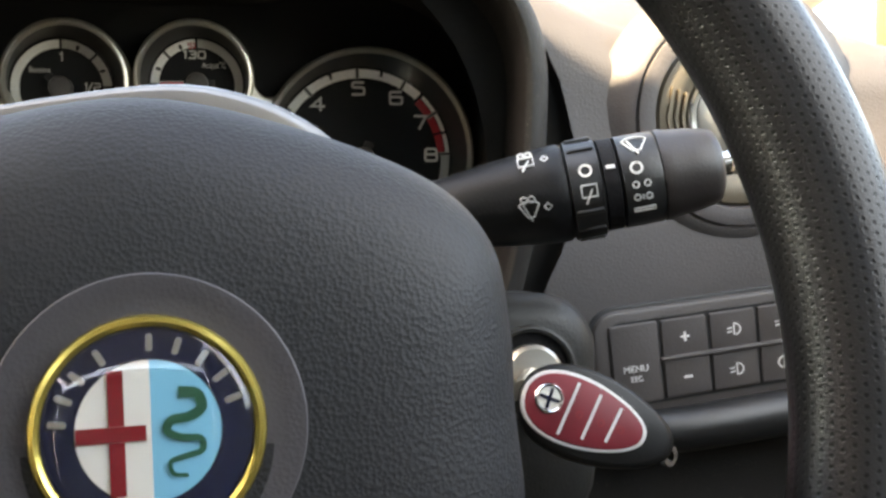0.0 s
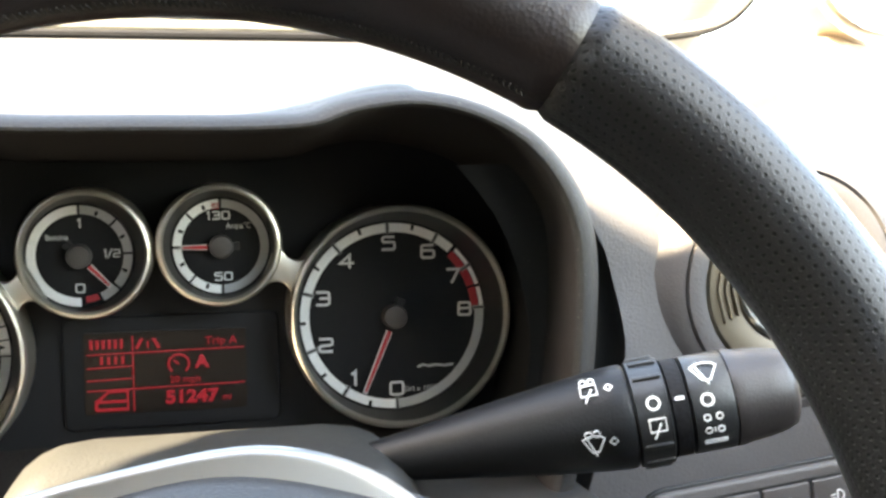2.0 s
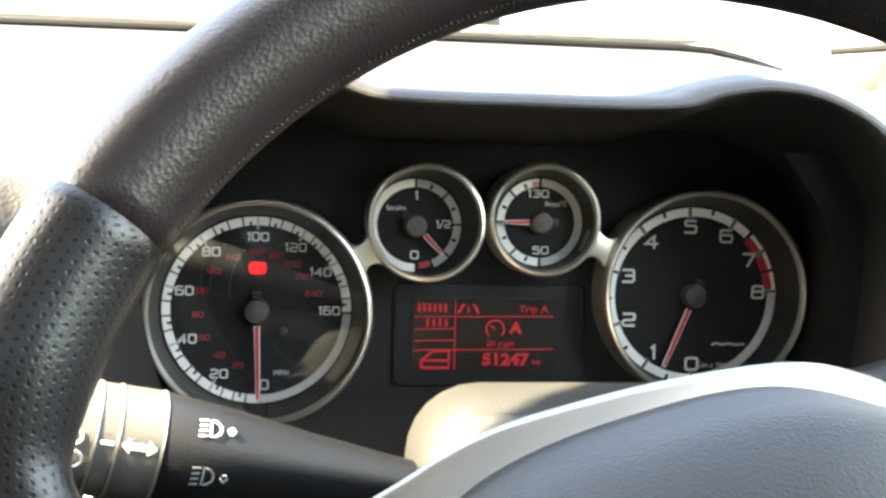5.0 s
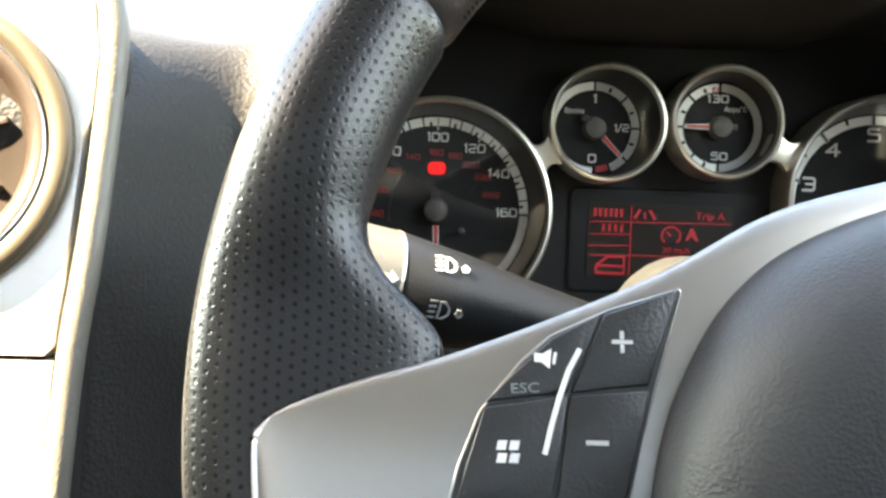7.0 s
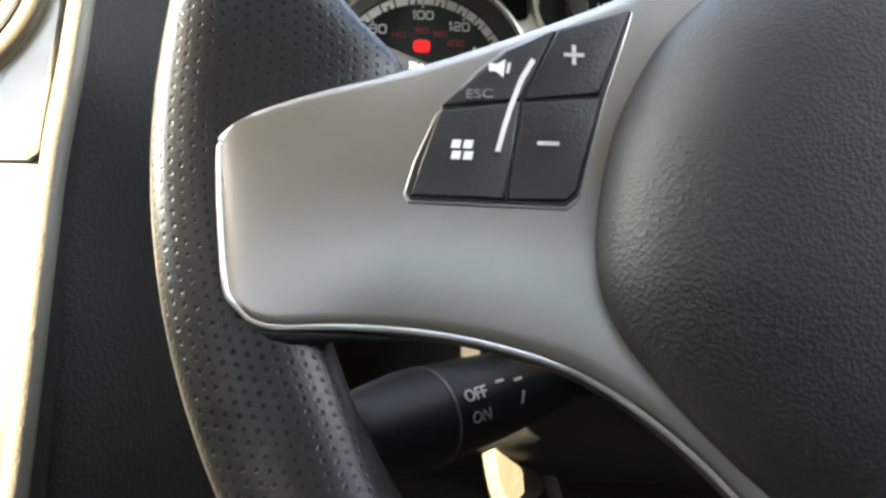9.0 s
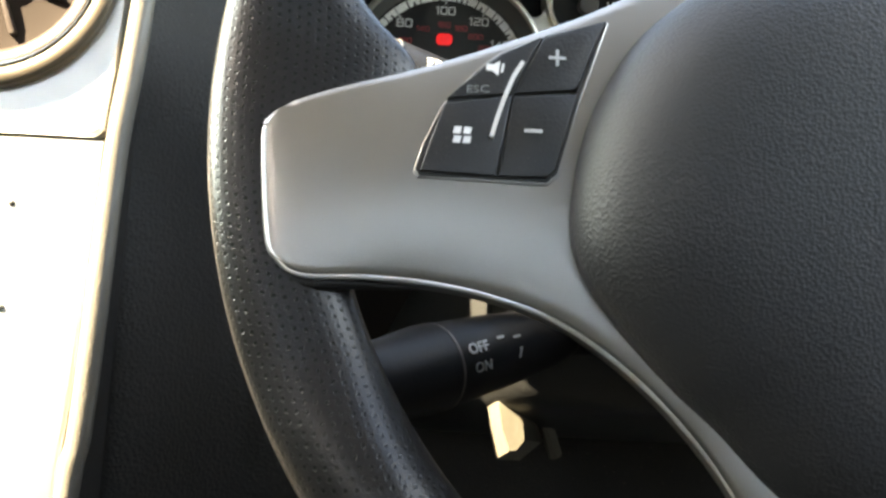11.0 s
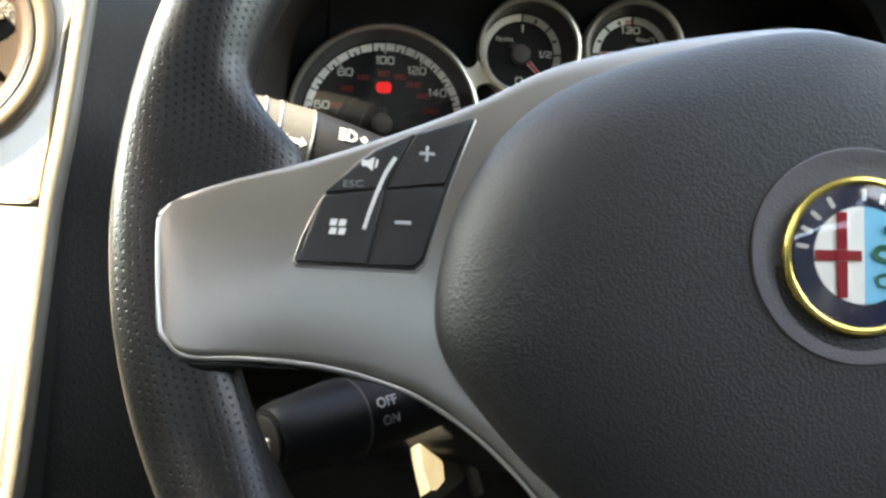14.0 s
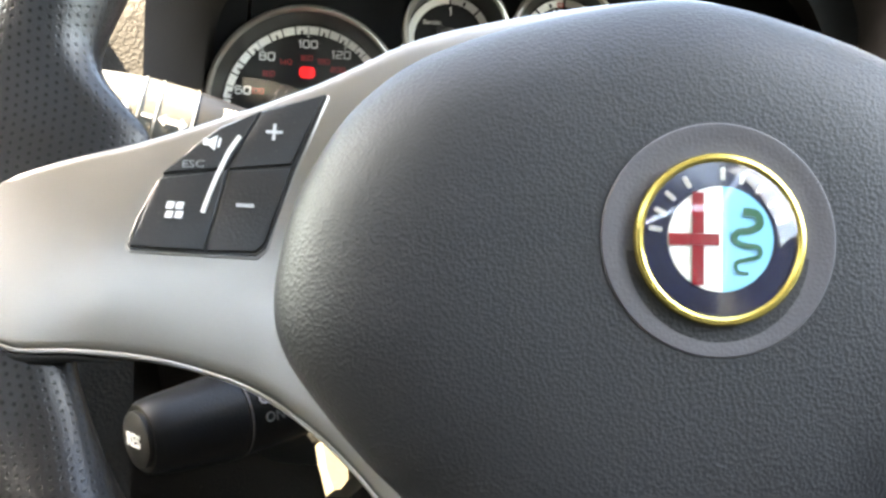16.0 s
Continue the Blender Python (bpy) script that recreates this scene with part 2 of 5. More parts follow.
def part(name, bm, mat, parent, label="", smooth=40):
    """Links a bmesh, drawn in world places, as ONE mesh object under a thing or a part."""
    ob = new(name, finish(bm, name, mat, smooth))
    ob.parent = parent
    ob.matrix_parent_inverse = BASE.get(parent.name, Matrix())
    if label:
        ob["label"] = label
    return ob


def structure(name, bm, mat, label, category, smooth=40):
    return tagged(new(name, finish(bm, name, mat, smooth)), label, category, kind="structure")


def facing(x, y, z, spin=0, lean=0):
    """A frame on an upright face towards the driver: local x right, y up, z towards the driver."""
    return pose(x, y, z, 90 - lean, 0, 0) @ pose(0, 0, 0, 0, 0, spin)


def along(a, b):
    """A frame whose local z runs from a to b."""
    d = Vector(b) - Vector(a)
    return Matrix.Translation(a) @ d.to_track_quat("Z", "Y").to_matrix().to_4x4()


def spline(points, n, closed=False):
    """A smooth curve through the points, n steps to each stretch."""
    p = [Vector(q) for q in points]
    k, out = len(p), []
    for i in range(k if closed else k - 1):
        a, b, c, d = (p[(i + j) % k] if closed else p[min(max(i + j, 0), k - 1)] for j in (-1, 0, 1, 2))
        for s in range(n):
            t = s / n
            out.append(0.5 * (2 * b + (c - a) * t + (2 * a - 5 * b + 4 * c - d) * t * t + (3 * b - a - 3 * c + d) * t ** 3))
    return out if closed else out + [p[-1]]


def loft(bm, rings, closed=True, cap=(False, False)):
    """Skins a row of point loops of equal length."""
    vs = [[bm.verts.new(p) for p in ring] for ring in rings]
    n = len(vs[0])
    for a, b in zip(vs, vs[1:]):
        for i in range(n if closed else n - 1):
            j = (i + 1) % n
            bm.faces.new((a[i], a[j], b[j], b[i]))
    for want, ring in zip(cap, (vs[0], vs[-1])):
        if want:
            bm.faces.new(ring)
    return vs


def lathe(bm, profile, m, segs=48, cap=(False, False), squash=1.0):
    """Turns (radius, height) pairs about the local z of m."""
    loft(bm, [[m @ Vector((r * math.cos(2 * math.pi * i / segs), squash * r * math.sin(2 * math.pi * i / segs), h)) for i in range(segs)]
              for r, h in profile], True, cap)


def plate(bm, outline, m, depth, bevel=0.0):
    """A flat outline in the local x, y of m, with its front at z = 0, a bevelled front edge, and depth behind."""
    pts = [Vector((p[0], p[1], 0)) for p in outline]
    n = len(pts)
    area = sum(pts[i].x * pts[(i + 1) % n].y - pts[(i + 1) % n].x * pts[i].y for i in range(n))
    if area < 0:
        pts.reverse()

    def inset(d):
        out = []
        for i in range(n):
            e1, e2 = (pts[i] - pts[i - 1]), (pts[(i + 1) % n] - pts[i])
            n1, n2 = Vector((-e1.y, e1.x, 0)), Vector((-e2.y, e2.x, 0))
            nn = n1.normalized() + n2.normalized()
            nn = nn.normalized() if nn.length > 1e-9 else n1.normalized()
            out.append(pts[i] + nn * d)
        return out
    rings = [[p + Vector((0, 0, -depth)) for p in pts]]
    if bevel:
        rings += [[p + Vector((0, 0, -bevel)) for p in pts]]
        for a in (30, 60, 90):
            rings.append([p + Vector((0, 0, -bevel + bevel * math.sin(radians(a)))) for p in inset(bevel * (1 - math.cos(radians(a))))])
    else:
        rings.append(pts)
    loft(bm, [[m @ p for p in ring] for ring in rings], True, (True, True))


def rounded(w, h, r, n=5):
    """The outline of a rounded rectangle about the origin."""
    out = []
    for cx, cy, a in ((w / 2 - r, h / 2 - r, 0), (r - w / 2, h / 2 - r, 90), (r - w / 2, r - h / 2, 180), (w / 2 - r, r - h / 2, 270)):
        for i in range(n + 1):
            t = radians(a + 90 * i / n)
            out.append((cx + r * math.cos(t), cy + r * math.sin(t)))
    return out


def box(bm, w, d, h, m, bevel=0.0):
    """A block of w by h across local x, y, from z = 0 back by d."""
    plate(bm, rounded(w, h, max(bevel, 0.0004), 3), m, d, bevel)


def sector(bm, r0, r1, a0, a1, m, depth=0.0004, step=3.0):
    """A flat piece of a ring between two radii and two angles."""
    n = max(2, int(abs(a1 - a0) / step))
    an = [radians(a0 + (a1 - a0) * i / n) for i in range(n + 1)]
    plate(bm, [(r1 * math.cos(a), r1 * math.sin(a)) for a in an] + [(r0 * math.cos(a), r0 * math.sin(a)) for a in reversed(an)], m, depth)


def tube(bm, points, radius, segs=10, closed=False):
    """A round bar along points; radius may be a list."""
    p = [Vector(q) for q in points]
    rad = radius if isinstance(radius, (list, tuple)) else [radius] * len(p)
    rings, up = [], Vector((0.13, 0.31, 0.94))
    for i, q in enumerate(p):
        d = ((p[(i + 1) % len(p)] if closed else p[min(i + 1, len(p) - 1)]) - (p[i - 1] if closed or i else p[0])).normalized()
        a = d.cross(up).normalized()
        b = a.cross(d)
        rings.append([q + rad[i] * (math.cos(2 * math.pi * k / segs) * a + math.sin(2 * math.pi * k / segs) * b) for k in range(segs)])
    if closed:
        rings.append(rings[0])
    loft(bm, rings, True, (not closed, not closed))


def stroke(bm, points, width, m, depth=0.0003):
    """A printed line of the given width through 2D points."""
    p = [Vector((q[0], q[1])) for q in points]
    left, right = [], []
    for i, q in enumerate(p):
        d = (p[min(i + 1, len(p) - 1)] - p[max(i - 1, 0)]).normalized()
        nrm = Vector((-d.y, d.x)) * width / 2
        left.append(q + nrm)
        right.append(q - nrm)
    plate(bm, left + right[::-1], m, depth)


def ringlet(bm, r, width, m, depth=0.0003, segs=20, a0=0, a1=360, at=(0, 0)):
    q = m @ Matrix.Translation((*at, 0))
    if a1 - a0 >= 360:
        loft(bm, [[q @ Vector((rr * math.cos(2 * math.pi * i / segs), rr * math.sin(2 * math.pi * i / segs), h)) for i in range(segs)]
                  for rr, h in ((r + width / 2, -depth), (r + width / 2, 0), (r - width / 2, 0), (r - width / 2, -depth))])
    else:
        sector(bm, r - width / 2, r + width / 2, a0, a1, q, depth, 12)


def letters(name, words, size, m, mat, parent, depth=0.0002, align="CENTER", wide=1.0, label="", bold=0.0):
    """Printed writing in the built-in font, lying in the local x, y of m."""
    cu = bpy.data.curves.new(name, "FONT")
    cu.body, cu.size, cu.align_x, cu.align_y, cu.extrude, cu.resolution_u = words, size, align, "CENTER", depth, 3
    cu.offset = bold
    tmp = new("tmp", cu)
    me = bpy.data.meshes.new_from_object(tmp.evaluated_get(bpy.context.evaluated_depsgraph_get()))
    bpy.data.objects.remove(tmp)
    me.transform(m @ Matrix.Diagonal((wide, 1, 1, 1)))
    me.materials.clear()
    me.materials.append(mat)
    me.name = name
    ob = new(name, me)
    ob.parent = parent
    ob.matrix_parent_inverse = BASE.get(parent.name, Matrix())
    if label:
        ob["label"] = label
    return ob


# ---------------------------------------------------------------- cabin shell and outside
def flat(points, thick=(0, 0, -0.03)):
    """A slab: a flat polygon and its copy shifted by thick."""
    bm = bmesh.new()
    loft(bm, [[Vector(p) for p in points], [Vector(p) + Vector(thick) for p in points]], True, (True, True))
    return bm


structure("ground", flat([(-400, -400, -0.95), (400, -400, -0.95), (400, 400, -0.95), (-400, 400, -0.95)], (0, 0, -0.3)), M_GROUND,
          "pale dry asphalt reaching to the horizon", "ground")
structure("floor", flat([(-1.05, -1.75, -0.62), (0.55, -1.75, -0.62), (0.55, 0.55, -0.62), (-1.05, 0.55, -0.62)]), M_CARPET,
          "dark carpeted cabin floor under the dashboard", "floor")
bm = bmesh.new()
rings = []
for x in np.linspace(-1.0, 0.5, 121):
    # unseen roof: its front edge is bent to lay the sun's shadow line
    front = float(np.interp(x, (-1.0, -0.66, -0.46, -0.415, -0.38, -0.29, -0.25, -0.15, 0.5), (-0.60, -0.428, -0.370, -0.320, -0.262, -0.250, -0.247, -0.302, -0.66)))
    rings.append([Vector((x, y, z)) for y, z in ((-1.75, 0.60), (-1.1, 0.62), (-0.75, 0.605), (front - 0.12, 0.555), (front, 0.50), (front, 0.53), (front - 0.12, 0.585), (-0.75, 0.635), (-1.1, 0.65), (-1.75, 0.63))])
loft(bm, rings, True, (True, True))
structure("ceiling", bm, M_LINING,
          "pale fabric roof lining, unseen, its front edge shaped to cast shade", "ceiling")
structure("wall_rear", flat([(-1.05, -1.75, -0.62), (0.55, -1.75, -0.62), (0.55, -1.75, 0.52), (-1.05, -1.75, 0.52)], (0, -0.03, 0)), M_DARK_LINING,
          "plain dark trim below the rear window", "wall")
for side, x in (("left", -1.05), ("right", 0.55)):
    # unseen walls, closed behind the front windows to hold back fill light
    structure("wall_" + side, flat([(x, -1.72, -0.62), (x, 0.55, -0.62), (x, 0.55, 0.10), (x, 0.10, 0.11 - 0.08 * (x > 0)), (x, -0.34 - 0.50 * (x > 0), 0.12 - 0.10 * (x > 0)), (x, -0.42 - 0.50 * (x > 0), 0.60), (x, -1.72, 0.60)], (0.03 if x > 0 else -0.03, 0, 0)),
              M_DARK_LINING, "dark door trim below the side window", "door")
    sgn = 1 if x > 0 else -1
    bm = bmesh.new()
    a, b = Vector((x - 0.01 * sgn, 0.55, 0.12)), Vector((x - 0.05 * sgn, -0.70, 0.56))
    rings = []
    for i in range(9):
        t = i / 8
        c = a.lerp(b, t) + Vector((0, 0, 0.035 * math.sin(math.pi * t)))
        rings.append([c + Vector((0.035 * math.cos(q) * sgn, 0.05 * math.sin(q), 0.02 * math.sin(q))) for q in np.linspace(0, 2 * math.pi, 13)[:-1]])
    loft(bm, rings, True, (True, True))
    structure("pillar_" + side, bm, M_LINING, "pale plastic-trimmed windscreen pillar", "pillar")
bm = flat([(-1.02, 0.585, 0.19), (0.52, 0.585, 0.19), (0.49, -0.285, 0.515), (-0.99, -0.285, 0.515)], (0, 0.003, 0.004))
pane = structure("window_1", bm, M_GLASS, "large raked clear glass windscreen", "windscreen")
pane.visible_shadow = False
for k, (y, z, h) in enumerate(((0.64, 0.196, 0.012), (0.68, 0.208, 0.010))):
    bm = bmesh.new()
    tube(bm, spline([(-1.0, y - 0.03, z), (-0.25, y, z + 0.004), (0.5, y - 0.03, z)], 12), h / 2, 8)
    structure("trim_cowl", bm, M_PALE, "pale ribbed cowl strip outside the windscreen", "trim")

wiper = thing("wiper", (-0.20, 0.66, 0.20), "grey wiper arm lying across the foot of the windscreen", "wiper")
bm = bmesh.new()
tube(bm, [(-0.36, 0.655, 0.212), (-0.16, 0.655, 0.234), (-0.075, 0.65, 0.231)], [0.004, 0.004, 0.004], 8)
part("wiper_blade", bm, M_STALK, wiper)
bm = bmesh.new()
tube(bm, [(-0.079, 0.65, 0.230), (0.02, 0.645, 0.222), (0.22, 0.63, 0.205)], [0.008, 0.009, 0.010], 8)
part("wiper_arm", bm, M_STALK, wiper)

mirror = thing("wing_mirror", (0.765, 0.42, 0.12), "rounded painted door mirror outside the side window", "mirror")
bm = bmesh.new()
lathe(bm, [(0.002, -0.045), (0.05, -0.043), (0.085, -0.03), (0.10, 0), (0.10, 0.03)], pose(0.765, 0.46, 0.232, 90, 0, 12), 32, (True, True), 0.72)
part("mirror_shell", bm, M_BODY, mirror)
bm = bmesh.new()
lathe(bm, [(0.088, 0.0305), (0.088, 0.036)], pose(0.765, 0.46, 0.232, 90, 0, 12), 32, (True, True), 0.70)
part("mirror_glass", bm, M_BRIGHT, mirror)
bm = bmesh.new()
tube(bm, [(0.765, 0.46, 0.18), (0.68, 0.44, 0.13), (0.58, 0.42, 0.10)], [0.02, 0.022, 0.026], 10)
part("mirror_foot", bm, M_BODY, mirror)

# ---------------------------------------------------------------- dashboard
MID = 0.1055
CROWN = [(0.219, 0.0560), (0.199, 0.0592), (0.180, 0.0568), (0.165, 0.0520), (0.140, 0.0505), (MID, 0.0505)]
RIGHT = [(0.240, -0.0990), (0.2460, -0.0900), (0.2500, -0.078), (0.2555, -0.052), (0.2588, -0.018), (0.2585, 0.010), (0.2520, 0.0295), (0.2385, 0.0460)]
LEFT_FLANK = [(-0.028, 0.0455), (-0.045, 0.0285), (-0.0545, 0.010), (-0.0565, -0.018), (-0.0515, -0.052), (-0.044, -0.078), (-0.038, -0.0900), (-0.030, -0.0990)]
HOOD = spline([(x, z, 0) for x, z in RIGHT + CROWN] + [(2 * MID - x, z, 0) for x, z in CROWN[-2::-1]] + [(x, z, 0) for x, z in LEFT_FLANK], 5)


def hood_ring(off, y, flare=0.0):
    """The hood's outline at a depth, grown by off, its right flank opened by flare."""
    out, n = [], len(HOOD)
    for i, p in enumerate(HOOD):
        d = (HOOD[min(i + 1, n - 1)] - HOOD[max(i - 1, 0)]).normalized()
        out.append(Vector((p.x + d.y * off + flare * smooth_step(p.x, 0.195, 0.258), y, p.y - d.x * off * (0.6 if off > 0 else 1.0))))
    return out


def smooth_step(v, a, b):
    t = min(1, max(0, (v - a) / (b - a)))
    return t * t * (3 - 2 * t)


def dash_height(x, y):
    """Height of the dashboard's top, swelling behind the instruments and dipping beside them."""
    d = max(0.0, y + 0.10)
    swell = smooth_step(x, -0.072, -0.020) * (1 - smooth_step(x, 0.215, 0.315))
    dip = math.exp(-((x + 0.085) / 0.035) ** 2)
    fall = smooth_step(x, 0.27, 0.33)
    arch = math.exp(-((x - 0.199) / 0.036) ** 2) + math.exp(-((x - 0.012) / 0.036) ** 2)
    return (0.03 + 0.216 * d + 0.029 * swell * math.exp(-d / 0.16) + 0.0145 * arch * math.exp(-d / 0.10) - 0.007 * dip * math.exp(-d / 0.07)
            - 0.02 * fall * math.exp(-d / 0.09) - 0.05 * smooth_step(abs(x + 0.25), 0.66, 0.9))


def dash_front(x):
    """Where the dashboard's top begins: further back beside the hood than behind it."""
    return -0.098 + 0.05 * smooth_step(x, 0.200, 0.235)


dashboard = thing("dashboard", (0.1, 0.1, -0.3), "dark grey grained soft plastic dashboard with an instrument hood", "dashboard", kind="structure")
bm = bmesh.new()
loft(bm, [hood_ring(o, y, f) for o, y, f in ((-0.006, 0.006, 0.013), (-0.005, -0.03, 0.013), (-0.003, -0.07, 0.009), (-0.0015, -0.100, 0.002), (0.0, -0.1135, 0.0))], False)
part("hood_lining", bm, M_HOOD_IN, dashboard, "matt near-black lining inside the instrument hood")
bm = bmesh.new()
loft(bm, [hood_ring(o, y) for o, y in ((0.0, -0.1135), (0.0006, -0.1155), (0.0018, -0.1166), (0.0036, -0.1166), (0.0060, -0.1150), (0.0085, -0.1120), (0.0108, -0.1075), (0.0126, -0.100),
                                       (0.0138, -0.088), (0.0140, -0.06), (0.0100, 0.02))], False)
part("instrument_hood", bm, M_HOOD, dashboard, "grained soft plastic hood with two arches")
bm = bmesh.new()
xs = np.concatenate([np.linspace(-1.04, -0.16, 23), np.linspace(-0.145, 0.33, 64), np.linspace(0.35, 0.545, 8)])
grid = []
for k in range(41):
    grid.append([])
    for x in xs:
        y = dash_front(x) + (0.592 - dash_front(x)) * (k / 40) ** 1.5
        tuck = 0.007 * math.exp(-((y - dash_front(x)) / 0.008)) * (-0.06 < x < 0.225)
        grid[-1].append(Vector((x, y, dash_height(x, y) - tuck)))
loft(bm, grid, False)
part("dash_top", bm, M_DASH_TOP, dashboard, "sunlit grained dashboard top under the windscreen")

bm = bmesh.new()
tube(bm, [(x, 0.587, dash_height(x, 0.587) + 0.0045) for x in np.linspace(-1.02, 0.52, 40)], 0.0045, 8)
structure("trim_seal", bm, M_RUBBER, "black rubber seal along the foot of the windscreen", "seal")
# the windscreen's lower corner sweeps back and up into the pillar
CORNER = spline([(0.455, 0.350, 0.1495), (0.4879, 0.3024, 0.1484), (0.5035, 0.2716, 0.1481), (0.5123, 0.2489, 0.1520), (0.5163, 0.2276, 0.1615), (0.5174, 0.2128, 0.1745), (0.516, 0.185, 0.205), (0.512, 0.12, 0.25)], 6)
# upper side of the corner seal, coloured pale for the sun on it
bm = bmesh.new()
tube(bm, [p + Vector((0, 0, 0.0035)) for p in CORNER], 0.0042, 10)
structure("trim_corner", bm, M_LINING, "seal round the windscreen's lower corner, its sunlight put into a pale colour", "trim")
bm = bmesh.new()
tube(bm, [p + Vector((0.001, 0, -0.0015)) for p in CORNER], [0.0010 + 0.0030 * math.exp(-(i / 14) ** 2) for i in range(len(CORNER))], 8)
structure("trim_corner_seal", bm, M_RUBBER, "thin dark seal under the windscreen corner strip", "seal")
bm = bmesh.new()
rings = []
for x, y, z, r in ((0.530, 0.020, -0.20, 0.026), (0.528, 0.022, -0.08, 0.027), (0.526, 0.024, 0.0, 0.028), (0.524, 0.022, 0.06, 0.028), (0.520, 0.0, 0.13, 0.026), (0.516, -0.05, 0.20, 0.024), (0.51, -0.13, 0.28, 0.022)):
    rings.append([Vector((x + 0.5 * r * math.cos(q), y + r * math.sin(q), z + 0.2 * r * math.sin(q))) for q in np.linspace(0, 2 * math.pi, 17)[:-1]])
loft(bm, rings, True, (True, True))
structure("door_frame", bm, M_BROWN_TRIM, "brown shaded window frame of the driver's door", "door frame")


def fascia(x0, x1, y0, low, n=40):
    """An upright part of the dashboard's face, swung out towards the console and rolled over into its top."""
    bm = bmesh.new()
    rows = []
    for k in range(22):
        row = []
        for i in range(n + 1):
            x = x0 + (x1 - x0) * i / n
            top = dash_height(x, dash_front(x))
            back = y0 - 0.045 * (1 - smooth_step(x, -0.118, -0.072))
            if k < 12:
                z = low + (top - 0.045 - low) * k / 11
                y = back
            else:
                a = (k - 11) / 10 * math.pi / 2
                z = top - 0.045 + 0.045 * math.sin(a)
                y = back + (dash_front(x) - back) * (1 - math.cos(a))
            row.append(Vector((x, y, z)))
        rows.append(row)
    loft(bm, rows, False)
    return bm


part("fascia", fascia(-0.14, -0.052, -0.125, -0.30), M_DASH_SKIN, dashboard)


def hood_edge(z):
    """Where the fascia begins beside the hood, at a height."""
    return float(np.interp(z, (-0.20, -0.087, -0.0675, -0.05, -0.03, -0.015, 0.003, 0.0195, 0.032, 0.05), (0.255, 0.275, 0.285, 0.2905, 0.2920, 0.2895, 0.285, 0.277, 0.268, 0.252)))


bm = bmesh.new()
rows = []
for k in range(27):
    row = []
    for i in range(37):
        x = 0.272
        for _ in range(3):
            top = dash_height(x, dash_front(x))
            if k < 15:
                z = -0.138 + (top - 0.03 + 0.138) * k / 14
                y = -0.078 - 0.006 * math.sin(math.pi * min(1, max(0, (z + 0.16) / 0.15)))
            else:
                a = (k - 14) / 12 * math.pi / 2
                z = top - 0.03 + 0.03 * math.sin(a)
                y = -0.078 + (dash_front(x) + 0.002 + 0.078) * (1 - math.cos(a))
            x = hood_edge(z) + (0.56 - hood_edge(z)) * (i / 36) ** 1.3
        row.append(Vector((x, y, z)))
    rows.append(row)
loft(bm, rows, False)
# black sheet added behind the fascia's edge as the hood's shade in the gap
gap = bmesh.new()
loft(gap, [[Vector((hood_edge(z) + dx, y, z)) for dx, y in ((-0.034, -0.061), (-0.012, -0.063), (-0.004, -0.064), (0.006, -0.066), (0.016, -0.062))] for z in np.linspace(-0.20, 0.040, 24)], False)
part("hood_gap_shade", gap, M_BLACK, dashboard, "black sheet standing in for the shaded gap beside the instrument hood")
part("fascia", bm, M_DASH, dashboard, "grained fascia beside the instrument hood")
bm = bmesh.new()
loft(bm, [[Vector((x, y, z)) for x in np.linspace(-0.10, 0.56, 12)] for y, z in ((-0.020, -0.136), (-0.030, -0.150), (-0.045, -0.17), (-0.055, -0.22), (-0.03, -0.36), (0.05, -0.55))], False)
part("knee_panel", bm, M_HOOD, dashboard, "dark lower panel over the footwell")
bm = bmesh.new()
tube(bm, spline([(0.272, -0.070, -0.150), (0.33, -0.088, -0.147), (0.40, -0.090, -0.140), (0.55, -0.08, -0.132)], 8), [0.008 + 0.002 * (i > 6) for i in range(25)], 12)
part("shelf_lip", bm, M_BLACK, dashboard, "rounded black lip below the switch panel")
bm = bmesh.new()
loft(bm, [[Vector((x, y, z)) for x in np.linspace(-0.058, 0.262, 18)] for y, z in ((0.006, -0.080), (-0.03, -0.088), (-0.07, -0.098), (-0.095, -0.106), (-0.10, -0.115), (-0.085, -0.14), (-0.05, -0.18))], False)
part("lower_surround", bm, M_HOOD_IN, dashboard, "dark plastic trim under the instruments")
bm = bmesh.new()
for x0, x1 in ((-0.058, -0.035), (0.02, 0.05)):
    tube(bm, [(x0, -0.03, -0.0875), (x1, -0.094, -0.1045), (x1 + 0.002, -0.099, -0.116)], 0.0009, 6)
part("panel_joint", bm, M_BLACK, dashboard)

# ---------------------------------------------------------------- centre console
# the console leans back by ten degrees about its upper joint
CONSOLE = facing(0, -0.184, -0.0836, 0, 10) @ Matrix.Translation((0, 0.0836, 0))


